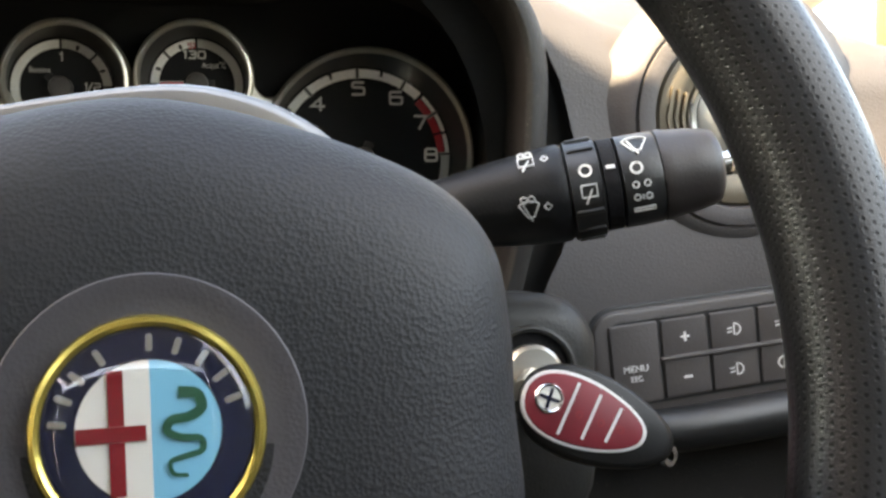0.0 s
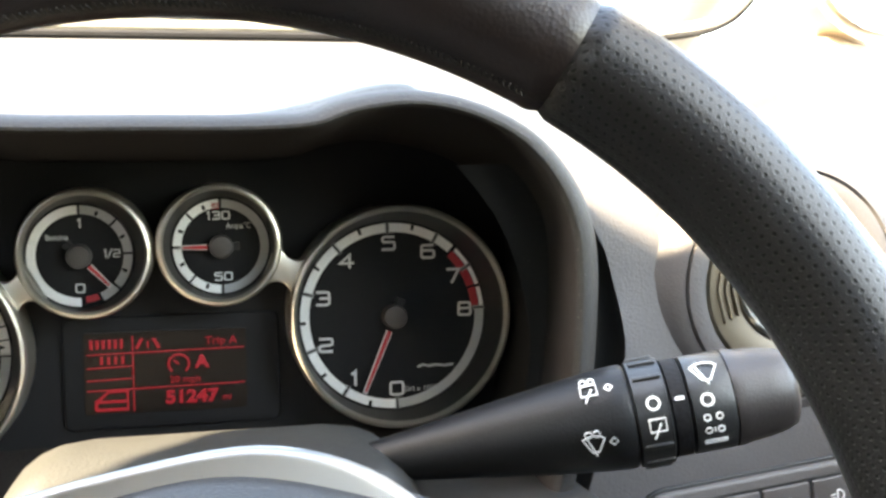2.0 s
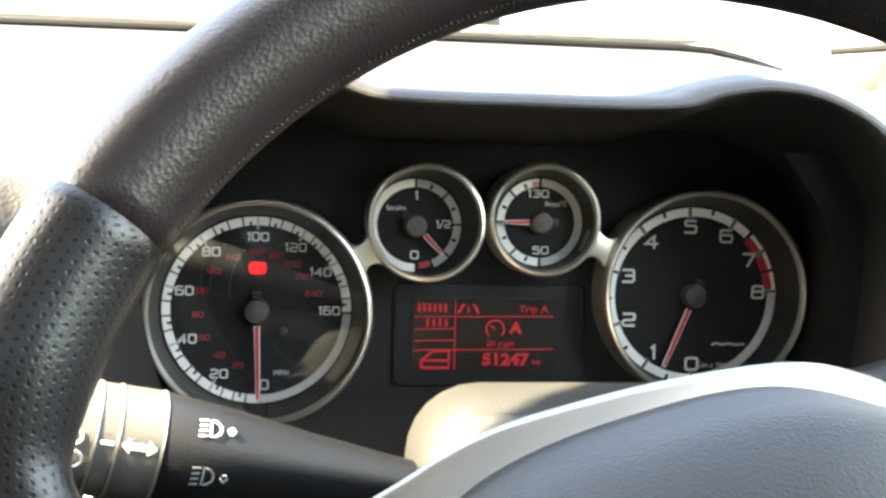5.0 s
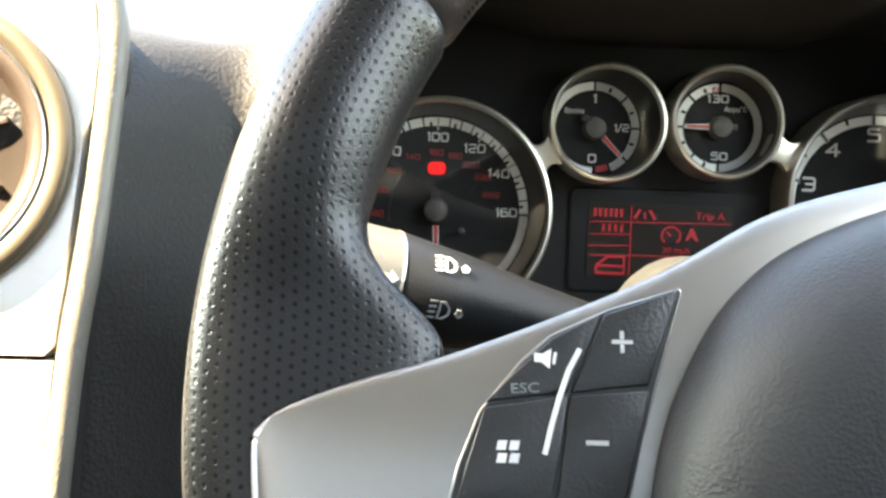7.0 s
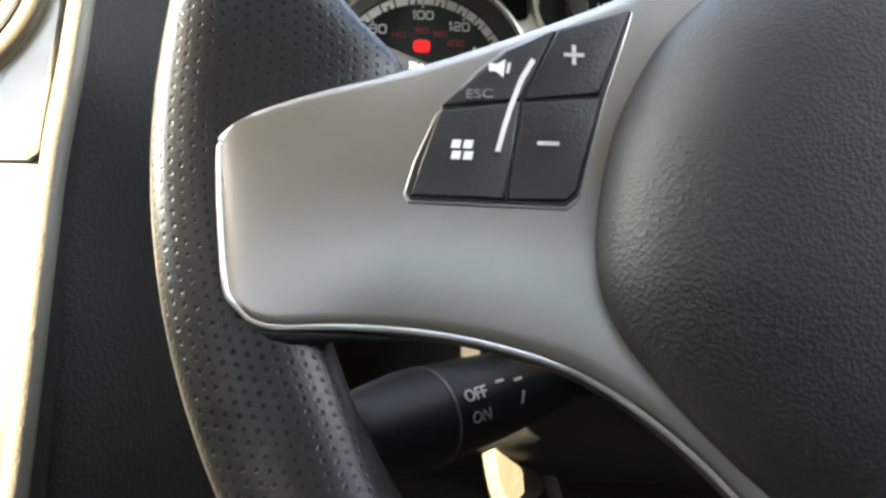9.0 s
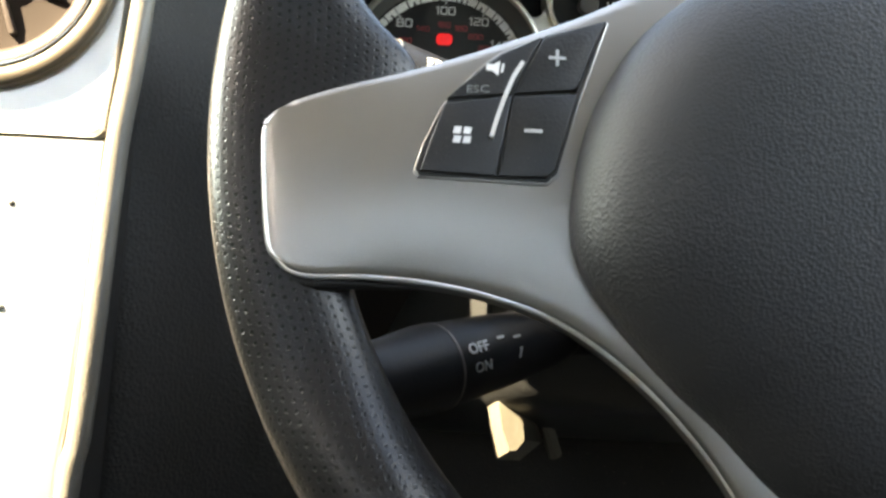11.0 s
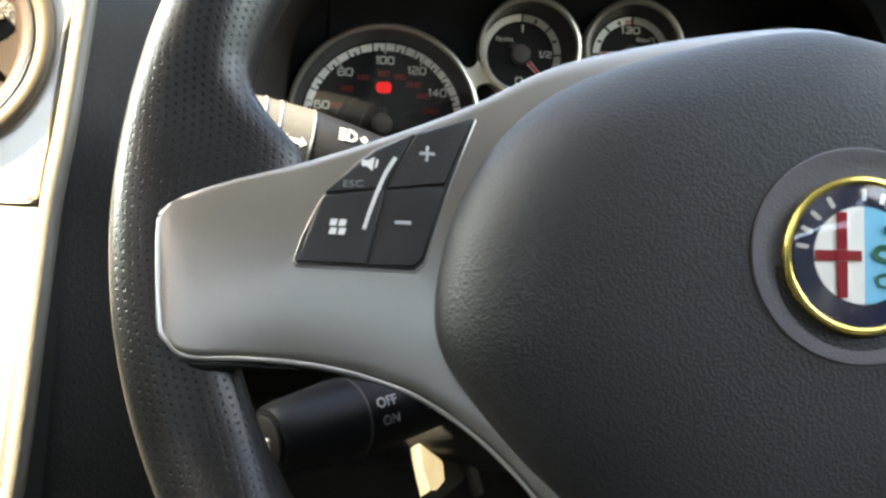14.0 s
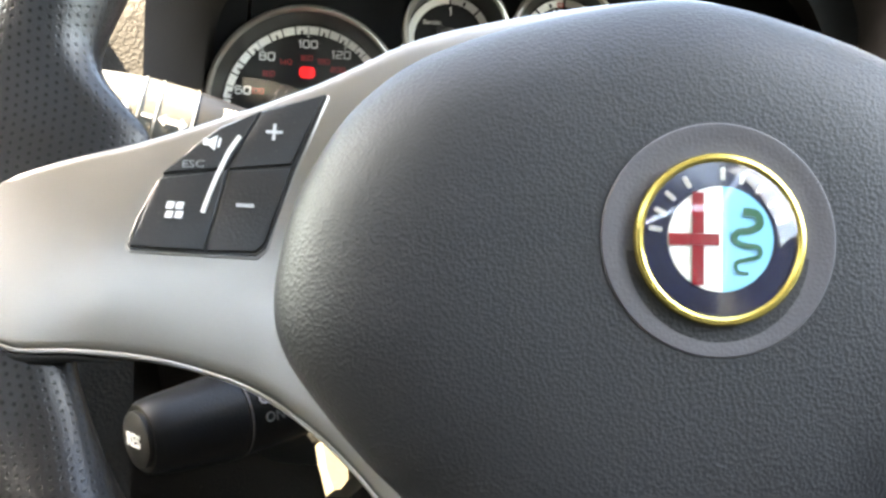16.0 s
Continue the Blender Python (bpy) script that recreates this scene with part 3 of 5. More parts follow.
def holed_plate(bm, outline, centre, r, m, depth, bevel):
    """A flat panel with a round hole through it."""
    n, c = 96, Vector(centre)
    outer, inner = [], []
    for k in range(n):
        d = Vector((math.cos(2 * math.pi * k / n), math.sin(2 * math.pi * k / n)))
        reach = 1.0
        for a, b in zip(outline, outline[1:] + outline[:1]):
            a, e = Vector(a) - c, Vector(b) - Vector(a)
            det = e.x * d.y - e.y * d.x
            if abs(det) > 1e-9:
                s, u = (e.x * a.y - e.y * a.x) / det, (d.x * a.y - d.y * a.x) / det
                if s > 0 and -1e-6 <= u <= 1 + 1e-6:
                    reach = min(reach, s)
        outer.append((c + d * reach, c + d * (reach - bevel)))
        inner.append(c + d * r)
    loft(bm, [[m @ Vector((*p[0], -depth)) for p in outer], [m @ Vector((*p[0], -bevel)) for p in outer], [m @ Vector((*p[1], 0)) for p in outer],
              [m @ Vector((*p, 0)) for p in inner], [m @ Vector((*p, -depth)) for p in inner]])


console = thing("center_console", (-0.23, -0.1, -0.5), "centre console with satin silver fascia panels beside the steering wheel", "console")
bm = bmesh.new()
plate(bm, [(-0.385, -0.5), (-0.128, -0.5), (-0.1195, -0.21), (-0.1085, -0.03), (-0.1046, 0.002), (-0.1052, 0.014), (-0.1075, 0.021), (-0.1130, 0.0275), (-0.123, 0.0325), (-0.14, 0.036), (-0.37, 0.036), (-0.385, 0.02)],
      CONSOLE @ Matrix.Translation((0, 0, -0.008)), 0.26, 0.006)
part("console_body", bm, M_HOOD, console)
UP = [(-0.118, -0.0825), (-0.1140, -0.04), (-0.1112, 0.010), (-0.1128, 0.028), (-0.119, 0.039), (-0.130, 0.0455), (-0.36, 0.0455), (-0.372, 0.03), (-0.372, -0.0825)]
LO = [(-0.118, -0.0840), (-0.1213, -0.174), (-0.1255, -0.22), (-0.134, -0.42), (-0.372, -0.42), (-0.372, -0.0840)]
bm = bmesh.new()
holed_plate(bm, UP, (-0.163, -0.0206), 0.0466, CONSOLE, 0.0078, 0.0015)
part("upper_panel", bm, M_CONSOLE, console)
bm = bmesh.new()
plate(bm, LO, CONSOLE @ Matrix.Translation((0, 0, 0)), 0.012, 0.0015)
lower_panel = part("lower_panel", bm, M_CONSOLE, console)
for z in (-0.1077, -0.1442):
    bm = bmesh.new()
    lathe(bm, [(0.0012, -0.001), (0.0012, 0.0004), (0.0008, 0.0007)], CONSOLE @ Matrix.Translation((-0.1477, z, 0)), 12, (True, True))
    part("screw", bm, M_BLACK, lower_panel)
bm = bmesh.new()
box(bm, 0.16, 0.004, 0.036, CONSOLE @ Matrix.Translation((-0.233, -0.138, 0.002)), 0.004)
part("radio_slot", bm, M_BLACK, lower_panel)
bm = bmesh.new()
edge = spline([(-0.130, -0.1835, 0.0495), (-0.1155, -0.1835, 0.0415), (-0.1090, -0.1835, 0.028), (-0.1070, -0.1835, 0.008), (-0.1105, -0.1835, -0.05), (-0.1142, -0.1835, -0.09),
               (-0.1178, -0.1835, -0.18), (-0.1215, -0.1835, -0.22), (-0.130, -0.1835, -0.42)], 8)
tube(bm, [CONSOLE @ Vector((p.x + 0.0006, p.z, -0.0008)) for p in edge], 0.0042, 12)
part("edge_trim", bm, M_EDGE_SHEEN, console, "grained dark edge strip, its sunlit sheen put into a pale colour")


def air_vent(at, r, label, face, gap, lean=0, ribs=True):
    """A round outlet: bezel, turning collar, bowl with vanes or a shut flap, and a middle knob."""
    v = thing("air_vent", at, label, "air vent", "round dashboard outlets")
    m = facing(*at, 0, lean)
    bm = bmesh.new()
    if ribs:
        lathe(bm, [(r + 0.013, -0.006), (r + 0.008, -0.0035), (r + 0.004, 0.0005), (r + 0.001, 0.003), (r - 0.0012, 0.0038), (r - 0.0018, 0.002), (r - 0.0024, 0.002), (r - 0.003, 0.0042),
                   (r - 0.006, 0.005), (r - 0.0100, 0.0046), (r - 0.0112, 0.0010)], m, 72)
    else:
        lathe(bm, [(r, -0.006), (r, 0.0006), (r - 0.0012, 0.0016), (r - 0.004, 0.0018), (r - 0.006, 0.0012), (r - 0.0075, -0.001)], m, 64)
    bezel = part("bezel", bm, face, v)
    bm = bmesh.new()
    if ribs:
        lathe(bm, [(r - 0.0115, 0.0008), (r - 0.0125, 0.0030), (r - 0.0160, 0.0036), (r - 0.0210, 0.0030), (r - 0.0250, 0.0016), (r - 0.0258, -0.002)], m, 72)
    else:
        lathe(bm, [(r - 0.0070, -0.0010), (r - 0.009, -0.0006), (r - 0.012, -0.0012), (r - 0.0138, -0.003), (r - 0.015, -0.0048)], m, 64)
    collar = part("collar", bm, gap, v, "satin metal collar with grip ribs" if ribs else "smooth dark bronze collar")
    if ribs:
        for k in range(3):
            bm = bmesh.new()
            sector(bm, r - 0.0166 - 0.0033 * k, r - 0.0154 - 0.0033 * k, 158, 205, m @ Matrix.Translation((0, 0, 0.0048)), 0.003, 16)
            part("grip_rib", bm, gap, collar)
        bm = bmesh.new()
        lathe(bm, [(r - 0.0261, -0.002), (r - 0.0266, 0.0012), (r - 0.0280, 0.0020), (r - 0.0300, 0.0016), (r - 0.0308, -0.0005)], m, 72)
        part("flap_rim", bm, M_BRIGHT, v, "polished rim round the flap")
        bm = bmesh.new()
        lathe(bm, [(r - 0.0309, -0.0015), (r - 0.0315, -0.0005), (r - 0.033, 0.0), (0.002, 0.0006)], m, 64)
        part("flap", bm, M_SILVER, v, "shut satin grey flap")
        return v
    bm = bmesh.new()
    lathe(bm, [(r - 0.0150, -0.0050), (r - 0.020, -0.0060), (r * 0.3, -0.0064), (0.001, -0.0066)], m, 48)
    part("bowl", bm, M_BOWL, v, "dark brown bowl")
    bm = bmesh.new()
    lathe(bm, [(r - 0.0072, -0.0008), (r - 0.0076, 0.0006), (r - 0.0084, 0.0006), (r - 0.0088, -0.0008)], m, 64)
    part("bright_line", bm, M_BRIGHT, bezel)
    for a in (20, 65, 110, 155):
        bm = bmesh.new()
        box(bm, 2 * (r - 0.0190), 0.003, 0.0022, m @ pose(0, 0, -0.0030, 0, 0, a), 0.0004)
        part("vane", bm, M_DARK_BRONZE, v)
    bm = bmesh.new()
    lathe(bm, [(0.0085, -0.006), (0.0085, -0.003), (0.0075, -0.0015), (0.001, -0.001)], m, 28)
    part("knob", bm, M_BRIGHT, v)
    return v


air_vent((0.364, -0.082, -0.012), 0.0497, "round air vent with satin collar in the dashboard corner", M_DASH, M_VENT)
air_vent((-0.163, -0.1764, -0.0215), 0.047, "round air vent with bronze-toned collar in the silver console", M_BRONZE, M_DARK_BRONZE, 10, False)

# ---------------------------------------------------------------- switch panel
SW = facing(0.352, -0.0855, -0.1135, 6.0)
switches = thing("switch_panel", (0.352, -0.08, -0.135), "grey lighting and menu switch panel set in the fascia", "switch panel")
bm = bmesh.new()
plate(bm, rounded(0.1125, 0.0500, 0.0125, 6), SW @ Matrix.Translation((0, 0, 0.0002)), 0.012, 0.0004)
part("panel_gap", bm, M_BLACK, switches)
bm = bmesh.new()
plate(bm, rounded(0.1095, 0.0470, 0.0110, 6), SW @ Matrix.Translation((0, 0, 0.0020)), 0.012, 0.0022)
part("panel_frame", bm, M_TRIM, switches)
bm = bmesh.new()
plate(bm, rounded(0.0965, 0.0365, 0.006, 6), SW @ Matrix.Translation((0.0, 0, 0.0022)), 0.004)
part("panel_recess", bm, M_BLACK, switches)


def bulb_icon(bm, m, at, beams, flip=1, s=1.0):
    """A lamp outline with beam strokes."""
    q = m @ Matrix.Translation((*at, 0))
    stroke(bm, [(0.0, 0.0020 * s), (0.0012 * s * flip, 0.0018 * s), (0.0022 * s * flip, 0.0009 * s), (0.0024 * s * flip, 0), (0.0022 * s * flip, -0.0009 * s),
                (0.0012 * s * flip, -0.0018 * s), (0, -0.0020 * s), (0, 0.0020 * s)], 0.0005 * s, q)
    for k in range(beams):
        y = (k - (beams - 1) / 2) * 0.0013 * s
        stroke(bm, [(-0.0008 * s * flip, y), (-0.0026 * s * flip, y - 0.0003 * s)], 0.00045 * s, q)


CELLS = [(-0.0365, 0, 0.0220, 0.0345, "menu"), (-0.0135, 0.0088, 0.0212, 0.0165, "plus"), (-0.0135, -0.0088, 0.0212, 0.0165, "minus"),
         (0.0092, 0.0088, 0.0215, 0.0165, "high"), (0.0092, -0.0088, 0.0215, 0.0165, "low"), (0.0320, 0.0088, 0.0215, 0.0165, "fog"), (0.0320, -0.0088, 0.0215, 0.0165, "rear")]
for cx, cy, w, h, what in CELLS:
    m = SW @ Matrix.Translation((cx, cy, 0.0032))
    bm = bmesh.new()
    plate(bm, rounded(w, h, 0.0012, 3), m, 0.0035, 0.0007)
    key_cap = part("button", bm, M_TRIM, switches)
    f = m @ Matrix.Translation((0, 0, 0.0003))
    if what == "menu":
        letters("print", "MENU", 0.0042, f @ Matrix.Translation((-0.0006, -0.0022, 0)), M_WHITE, key_cap, wide=1.0)
        letters("print", "ESC", 0.0034, f @ Matrix.Translation((-0.0006, -0.0066, 0)), M_WHITE, key_cap)
        continue
    bm = bmesh.new()
    if what in ("plus", "minus"):
        stroke(bm, [(-0.002, 0), (0.002, 0)], 0.0010, f)
        if what == "plus":
            stroke(bm, [(0, -0.002), (0, -0.00052)], 0.0010, f)
            stroke(bm, [(0, 0.00052), (0, 0.002)], 0.0010, f)
    else:
        bulb_icon(bm, f, (0.0003, 0), 3 if what == "rear" else 2, -1 if what == "rear" else 1, 1.25)
    part("print", bm, M_WHITE, key_cap, smooth=0)
bm = bmesh.new()
box(bm, 0.058, 0.003, 0.0020, SW @ Matrix.Translation((0.0035, 0.0003, 0.0046)), 0.0008)
part("divider_bar", bm, M_TRIM, switches)

# ---------------------------------------------------------------- instruments
cluster = thing("instrument_cluster", (MID, 0.004, -0.085), "instrument cluster with four metal-ringed dials and a red display", "instruments")
bm = bmesh.new()
plate(bm, [(p.x, p.z) for p in hood_ring(0.0, 0.0, 0.012)[::2]] + [(-0.04, -0.095), (0.25, -0.095)][::1], facing(0, 0.005, 0), 0.004)
part("back_plate", bm, M_FACE, cluster)


# square-shouldered dial digits: centre lines in a cell one unit high, and whether their corners are rounded
DIGITS = {
    "0": ((True, [(0, 0.41), (0.42, 0.41), (0.42, -0.41), (-0.42, -0.41), (-0.42, 0.41), (0, 0.41)]),),
    "1": ((False, [(-0.17, 0.26), (0.08, 0.43), (0.08, -0.5)]),),
    "2": ((True, [(-0.42, 0.41), (0.42, 0.41), (0.42, 0.0), (-0.42, -0.04), (-0.42, -0.41), (0.44, -0.41)]),),
    "3": ((True, [(-0.42, 0.41), (0.42, 0.41), (0.42, -0.41), (-0.42, -0.41)]), (False, [(-0.2, 0.01), (0.4, 0.01)])),
    "4": ((False, [(0.2, -0.5), (0.2, 0.36), (-0.42, -0.17), (0.5, -0.17)]),),
    "5": ((True, [(0.42, 0.41), (-0.38, 0.41), (-0.40, 0.07), (0.42, 0.07), (0.42, -0.41), (-0.44, -0.41)]),),
    "6": ((True, [(0.40, 0.41), (-0.42, 0.41), (-0.42, -0.41), (0.42, -0.41), (0.42, 0.07), (-0.40, 0.07)]),),
    "7": ((False, [(-0.46, 0.41), (0.38, 0.41), (-0.12, -0.5)]),),
    "8": ((True, [(0, 0.41), (0.38, 0.41), (0.42, -0.41), (-0.42, -0.41), (-0.38, 0.41), (0, 0.41)]), (False, [(-0.38, 0.03), (0.38, 0.03)])),
    "9": ((True, [(-0.40, -0.41), (0.42, -0.41), (0.42, 0.41), (-0.42, 0.41), (-0.42, -0.07), (0.40, -0.07)]),),
    "/": ((False, [(-0.3, -0.55), (0.3, 0.55)]),),
}


def ribbon(bm, pts, width, m):
    """A printed line of even width with mitred corners."""
    p = [Vector(q) for q in pts]
    sides = []
    for i, q in enumerate(p):
        d0 = (q - p[i - 1]).normalized() if i else (p[1] - q).normalized()
        d1 = (p[i + 1] - q).normalized() if i < len(p) - 1 else d0
        d = (d0 + d1).normalized()
        n = Vector((-d.y, d.x)) * width / 2 / max(0.45, d.dot(d0))
        sides.append((bm.verts.new(m @ Vector((*(q + n), 0))), bm.verts.new(m @ Vector((*(q - n), 0)))))
    for (a, b), (c, d) in zip(sides, sides[1:]):
        bm.faces.new((b, d, c, a))


def softened(pts, r):
    """The corners of a line, rounded off."""
    out = [Vector(pts[0])]
    for a, b, c in zip(pts, pts[1:], pts[2:]):
        a, b, c = Vector(a), Vector(b), Vector(c)
        p, q = b + (a - b).normalized() * r, b + (c - b).normalized() * r
        out += [p * (1 - t) ** 2 + b * 2 * t * (1 - t) + q * t * t for t in (0, 0.25, 0.5, 0.75, 1)]
    return out + [Vector(pts[-1])]


def dial_number(words, tall, at, parent, mat, wide):
    step = [0.62 if w in "1/" else 1.16 for w in words]
    bm = bmesh.new()
    x = -sum(step) / 2
    for w, s in zip(words, step):
        for rounded_off, pts in DIGITS[w]:
            line = softened(pts, 0.17) if rounded_off else [Vector(q) for q in pts]
            ribbon(bm, [((q.x + x + s / 2) * tall * wide, q.y * tall) for q in line], 0.17 * tall, at)
        x += s
    part("numeral", bm, mat, parent, smooth=0)


def numeral(words, size, cx, cz, r, a, parent, mat=M_NUMERAL, wide=0.84):
    dial_number(words, size * 0.76, facing(cx + r * math.cos(radians(a)), -0.0009, cz + r * math.sin(radians(a))), parent, mat, wide)


def gauge(name, cx, cz, r_ring, r_band, ring_at, label, lens_mat=M_LENS_COATED, lean=1):
    """A dial: face, sunken metal sleeve, satin ring and clear lens."""
    m = facing(cx, 0, cz)
    bm = bmesh.new()
    lathe(bm, [(0.0005, 0.0), (r_band * 0.6, 0.0), (r_band + 0.0035, 0.0), (r_band + 0.0035, -0.003)], m, 72)
    dial = part(name, bm, M_FACE, cluster, label)
    rx, rz = ring_at
    q = facing(rx, 0, rz)
    bm = bmesh.new()
    steps = []
    for k in range(7):
        t = k / 6
        c = Vector((cx + (rx - cx) * t, -0.0165 * t, cz + (rz - cz) * t))
        r = r_band + 0.0008 + (r_ring - 0.0033 - r_band - 0.0008) * t
        steps.append([c + Vector((r * math.cos(a), 0, r * math.sin(a))) for a in np.linspace(0, 2 * math.pi, 73)[:-1]])
    loft(bm, steps)
    part("sleeve", bm, M_STEEL_DARK, dial, "dark satin metal sleeve")
    bm = bmesh.new()
    lathe(bm, [(r_ring - 0.0033, 0.0165), (r_ring - 0.0030, 0.0190), (r_ring - 0.0022, 0.0199), (r_ring - 0.0011, 0.0195), (r_ring - 0.0003, 0.0180), (r_ring, 0.0150), (r_ring, -0.003)], q, 96)
    part("ring", bm, M_RING, dial, "satin silver ring")
    bm = bmesh.new()
    lathe(bm, [(0.0004, 0.0150), (r_ring - 0.0034, 0.0146)], q @ pose(0, 0, 0, lean, 0, 0), 72)
    lens = part("lens", bm, lens_mat, dial, "clear reflecting lens")
    lens.visible_shadow = False
    return dial, m


def band(dial, m, r0, r1, spans, mat=None):
    for a0, a1 in spans:
        bm = bmesh.new()
        sector(bm, r0, r1, a0, a1, m @ Matrix.Translation((0, 0, 0.0005)), 0.0004)
        part("scale_band", bm, mat or M_BAND, dial, smooth=0)


def tick(dial, m, a, r0, r1, w, mat=None):
    bm = bmesh.new()
    q = m @ pose(0, 0, 0.0009, 0, 0, a)
    box(bm, r1 - r0, 0.0004, w, q @ Matrix.Translation(((r0 + r1) / 2, 0, 0)))
    part("tick", bm, mat or M_FACE, dial, smooth=0)


def needle(dial, m, a, length, hub, start=0.007, w=0.0029):
    q = m @ pose(0, 0, 0, 0, 0, a)
    bm = bmesh.new()
    plate(bm, [(start, w / 2), (length, w * 0.34), (length, -w * 0.34), (start, -w / 2)], q @ Matrix.Translation((0, 0, 0.0052)), 0.0008)
    n = part("needle", bm, M_WHITE, dial, "red needle with white edges", smooth=0)
    bm = bmesh.new()
    plate(bm, [(start, w * 0.32), (length - 0.0008, w * 0.20), (length - 0.0008, -w * 0.20), (start, -w * 0.32)], q @ Matrix.Translation((0, 0, 0.0056)), 0.0006)
    part("needle_core", bm, M_RED, n, smooth=0)
    bm = bmesh.new()
    lathe(bm, [(hub, 0.0), (hub, 0.0055), (hub - 0.0006, 0.0068), (hub * 0.5, 0.0074), (0.0002, 0.0075)], m, 32)
    part("hub", bm, M_TRIM, dial)
    bm = bmesh.new()
    box(bm, hub * 1.2, 0.003, hub * 0.7, q @ Matrix.Translation((-hub * 0.95, 0, 0.0045)), 0.0004)
    part("needle_tail", bm, M_BLACK, dial)


M_STEEL_DARK = material("dark_satin_sleeve", (0.075, 0.072, 0.068), 0.42, metal=0.85, vary=0.08)

# rev counter
TACH_A = [271.5, 236, 201, 164, 129, 93, 60.5, 32, 3.5]
tach, m = gauge("rev_counter", 0.2105, -0.028, 0.0505, 0.0432, (0.2115, -0.0265), "black rev counter face with white numerals")
band(tach, m, 0.0388, 0.0430, [(150, 271), (46, 150)])
band(tach, m, 0.0412, 0.0430, [(3.5, 46)])
band(tach, m, 0.0388, 0.0430, [(-87, 3.5)], M_GREY_PRINT)
for a0, a1 in ((47, 33), (31.5, 19), (18, 5)):
    band(tach, m, 0.0372, 0.0408, [(a1, a0)], M_RED)
for i, a in enumerate(TACH_A):
    numeral(str(i), 0.0092, 0.2105, -0.028, 0.0338, a, tach, wide=1.0)
    for da in (-0.9, 0.9):
        tick(tach, m, a + da, 0.0378, 0.0436, 0.0006, M_GREY_PRINT)
    tick(tach, m, a, 0.0378, 0.0436, 0.0010)
for a, b in zip(TACH_A, TACH_A[1:]):
    tick(tach, m, (a + b) / 2, 0.0405, 0.0432, 0.0014)
tick(tach, m, 47, 0.0366, 0.0432, 0.0012)
tick(tach, m, 18.5, 0.0366, 0.0412, 0.0010)
needle(tach, m, 247, 0.0375, 0.0056)
letters("small_print", "Giri x 1000", 0.0036, facing(0.2225, -0.0006, -0.0625), M_GREY_PRINT, tach)
bm = bmesh.new()
stroke(bm, [(-0.0085, -0.0004), (-0.006, 0.0006), (-0.003, -0.0002), (0, 0.0004), (0.004, -0.0003), (0.0085, 0.0002)], 0.0011, facing(0.230, -0.0006, -0.052))
part("script_mark", bm, M_GREY_PRINT, tach, smooth=0)

# speedometer
SPEED = {0: 271, 20: 240, 40: 203, 60: 165, 80: 128, 100: 90, 120: 59.5, 140: 32, 160: 0}
speedo, m = gauge("speedometer", 0.0, -0.037, 0.0520, 0.0440, (0.0015, -0.0365), "black speedometer face with white and red numerals", M_LENS, 5)
keys = sorted(SPEED)
for s0, s1 in zip(keys, keys[1:]):
    a0, a1 = SPEED[s0], SPEED[s1]
    if s0:
        numeral(str(s0), 0.0060 if s0 < 100 else 0.0057, 0, -0.037, 0.0345, a0, speedo)
    for k in range(4):
        b0, b1 = a0 + (a1 - a0) * (k + 0.06) / 4, a0 + (a1 - a0) * (k + 0.94) / 4
        band(speedo, m, 0.0398, 0.0438, [(b1, b0)])
        if k % 2:
            tick(speedo, m, (b0 + b1) / 2, 0.0392, 0.0416, 0.0012)
    tick(speedo, m, a0, 0.0378, 0.0440, 0.0010, M_GREY_PRINT)
numeral("160", 0.0057, 0, -0.037, 0.0335, 0, speedo)
numeral("0", 0.0065, 0, -0.037, 0.0352, 276, speedo, M_GREY_PRINT)
tick(speedo, m, 0, 0.0395, 0.0440, 0.0010, M_WHITE)
band(speedo, m, 0.0400, 0.0438, [(-88, -2)], M_GREY_PRINT)
for kmh in range(20, 260, 20):
    mph = kmh * 0.6214
    lo = max(k for k in keys if k <= mph)
    hi = min(160, lo + 20)
    a = SPEED[lo] + (SPEED[hi] - SPEED[lo]) * (mph - lo) / 20
    numeral(str(kmh), 0.0037, 0, -0.037, 0.0272, a, speedo, M_DARK_RED)
letters("small_print", "MPH", 0.0036, facing(0.0115, -0.0006, -0.0665), M_GREY_PRINT, speedo)
bm = bmesh.new()
plate(bm, rounded(0.0082, 0.0058, 0.0022, 4), facing(0, -0.0008, -0.0172), 0.0005)
lamp = part("warning_lamp", bm, M_LAMP, speedo, "lit red warning lamp", smooth=0)
bm = bmesh.new()
ringlet(bm, 0.0017, 0.0004, facing(0, -0.0011, -0.0172))
stroke(bm, [(0, 0.0008), (0, -0.0008)], 0.0004, facing(0, -0.0011, -0.0172))
for s in (-1, 1):
    ringlet(bm, 0.0024, 0.0004, facing(0, -0.0011, -0.0172), a0=-50 if s > 0 else 130, a1=50 if s > 0 else 230)
part("print", bm, M_DARK_RED, lamp, smooth=0)
needle(speedo, m, 271.5, 0.0420, 0.0056)
bm = bmesh.new()
lathe(bm, [(0.0016, 0), (0.0016, 0.006), (0.0002, 0.0064)], facing(0.0125, 0, -0.0465), 16)
part("reset_knob", bm, M_BLACK, speedo)

# fuel gauge
FUEL = (0.0735, 0.0040)
fuel, m = gauge("fuel_gauge", *FUEL, 0.0278, 0.0222, (0.0772, 0.0058), "small black fuel gauge face")
band(fuel, m, 0.0182, 0.0220, [(90, 270)])
band(fuel, m, 0.0182, 0.0220, [(-64, 90)], M_GREY_PRINT)
band(fuel, m, 0.0178, 0.0206, [(-84, -66)], M_RED)
for a in (90, 45, 2, -42, -66, -88):
    tick(fuel, m, a, 0.0172, 0.0224, 0.0010)
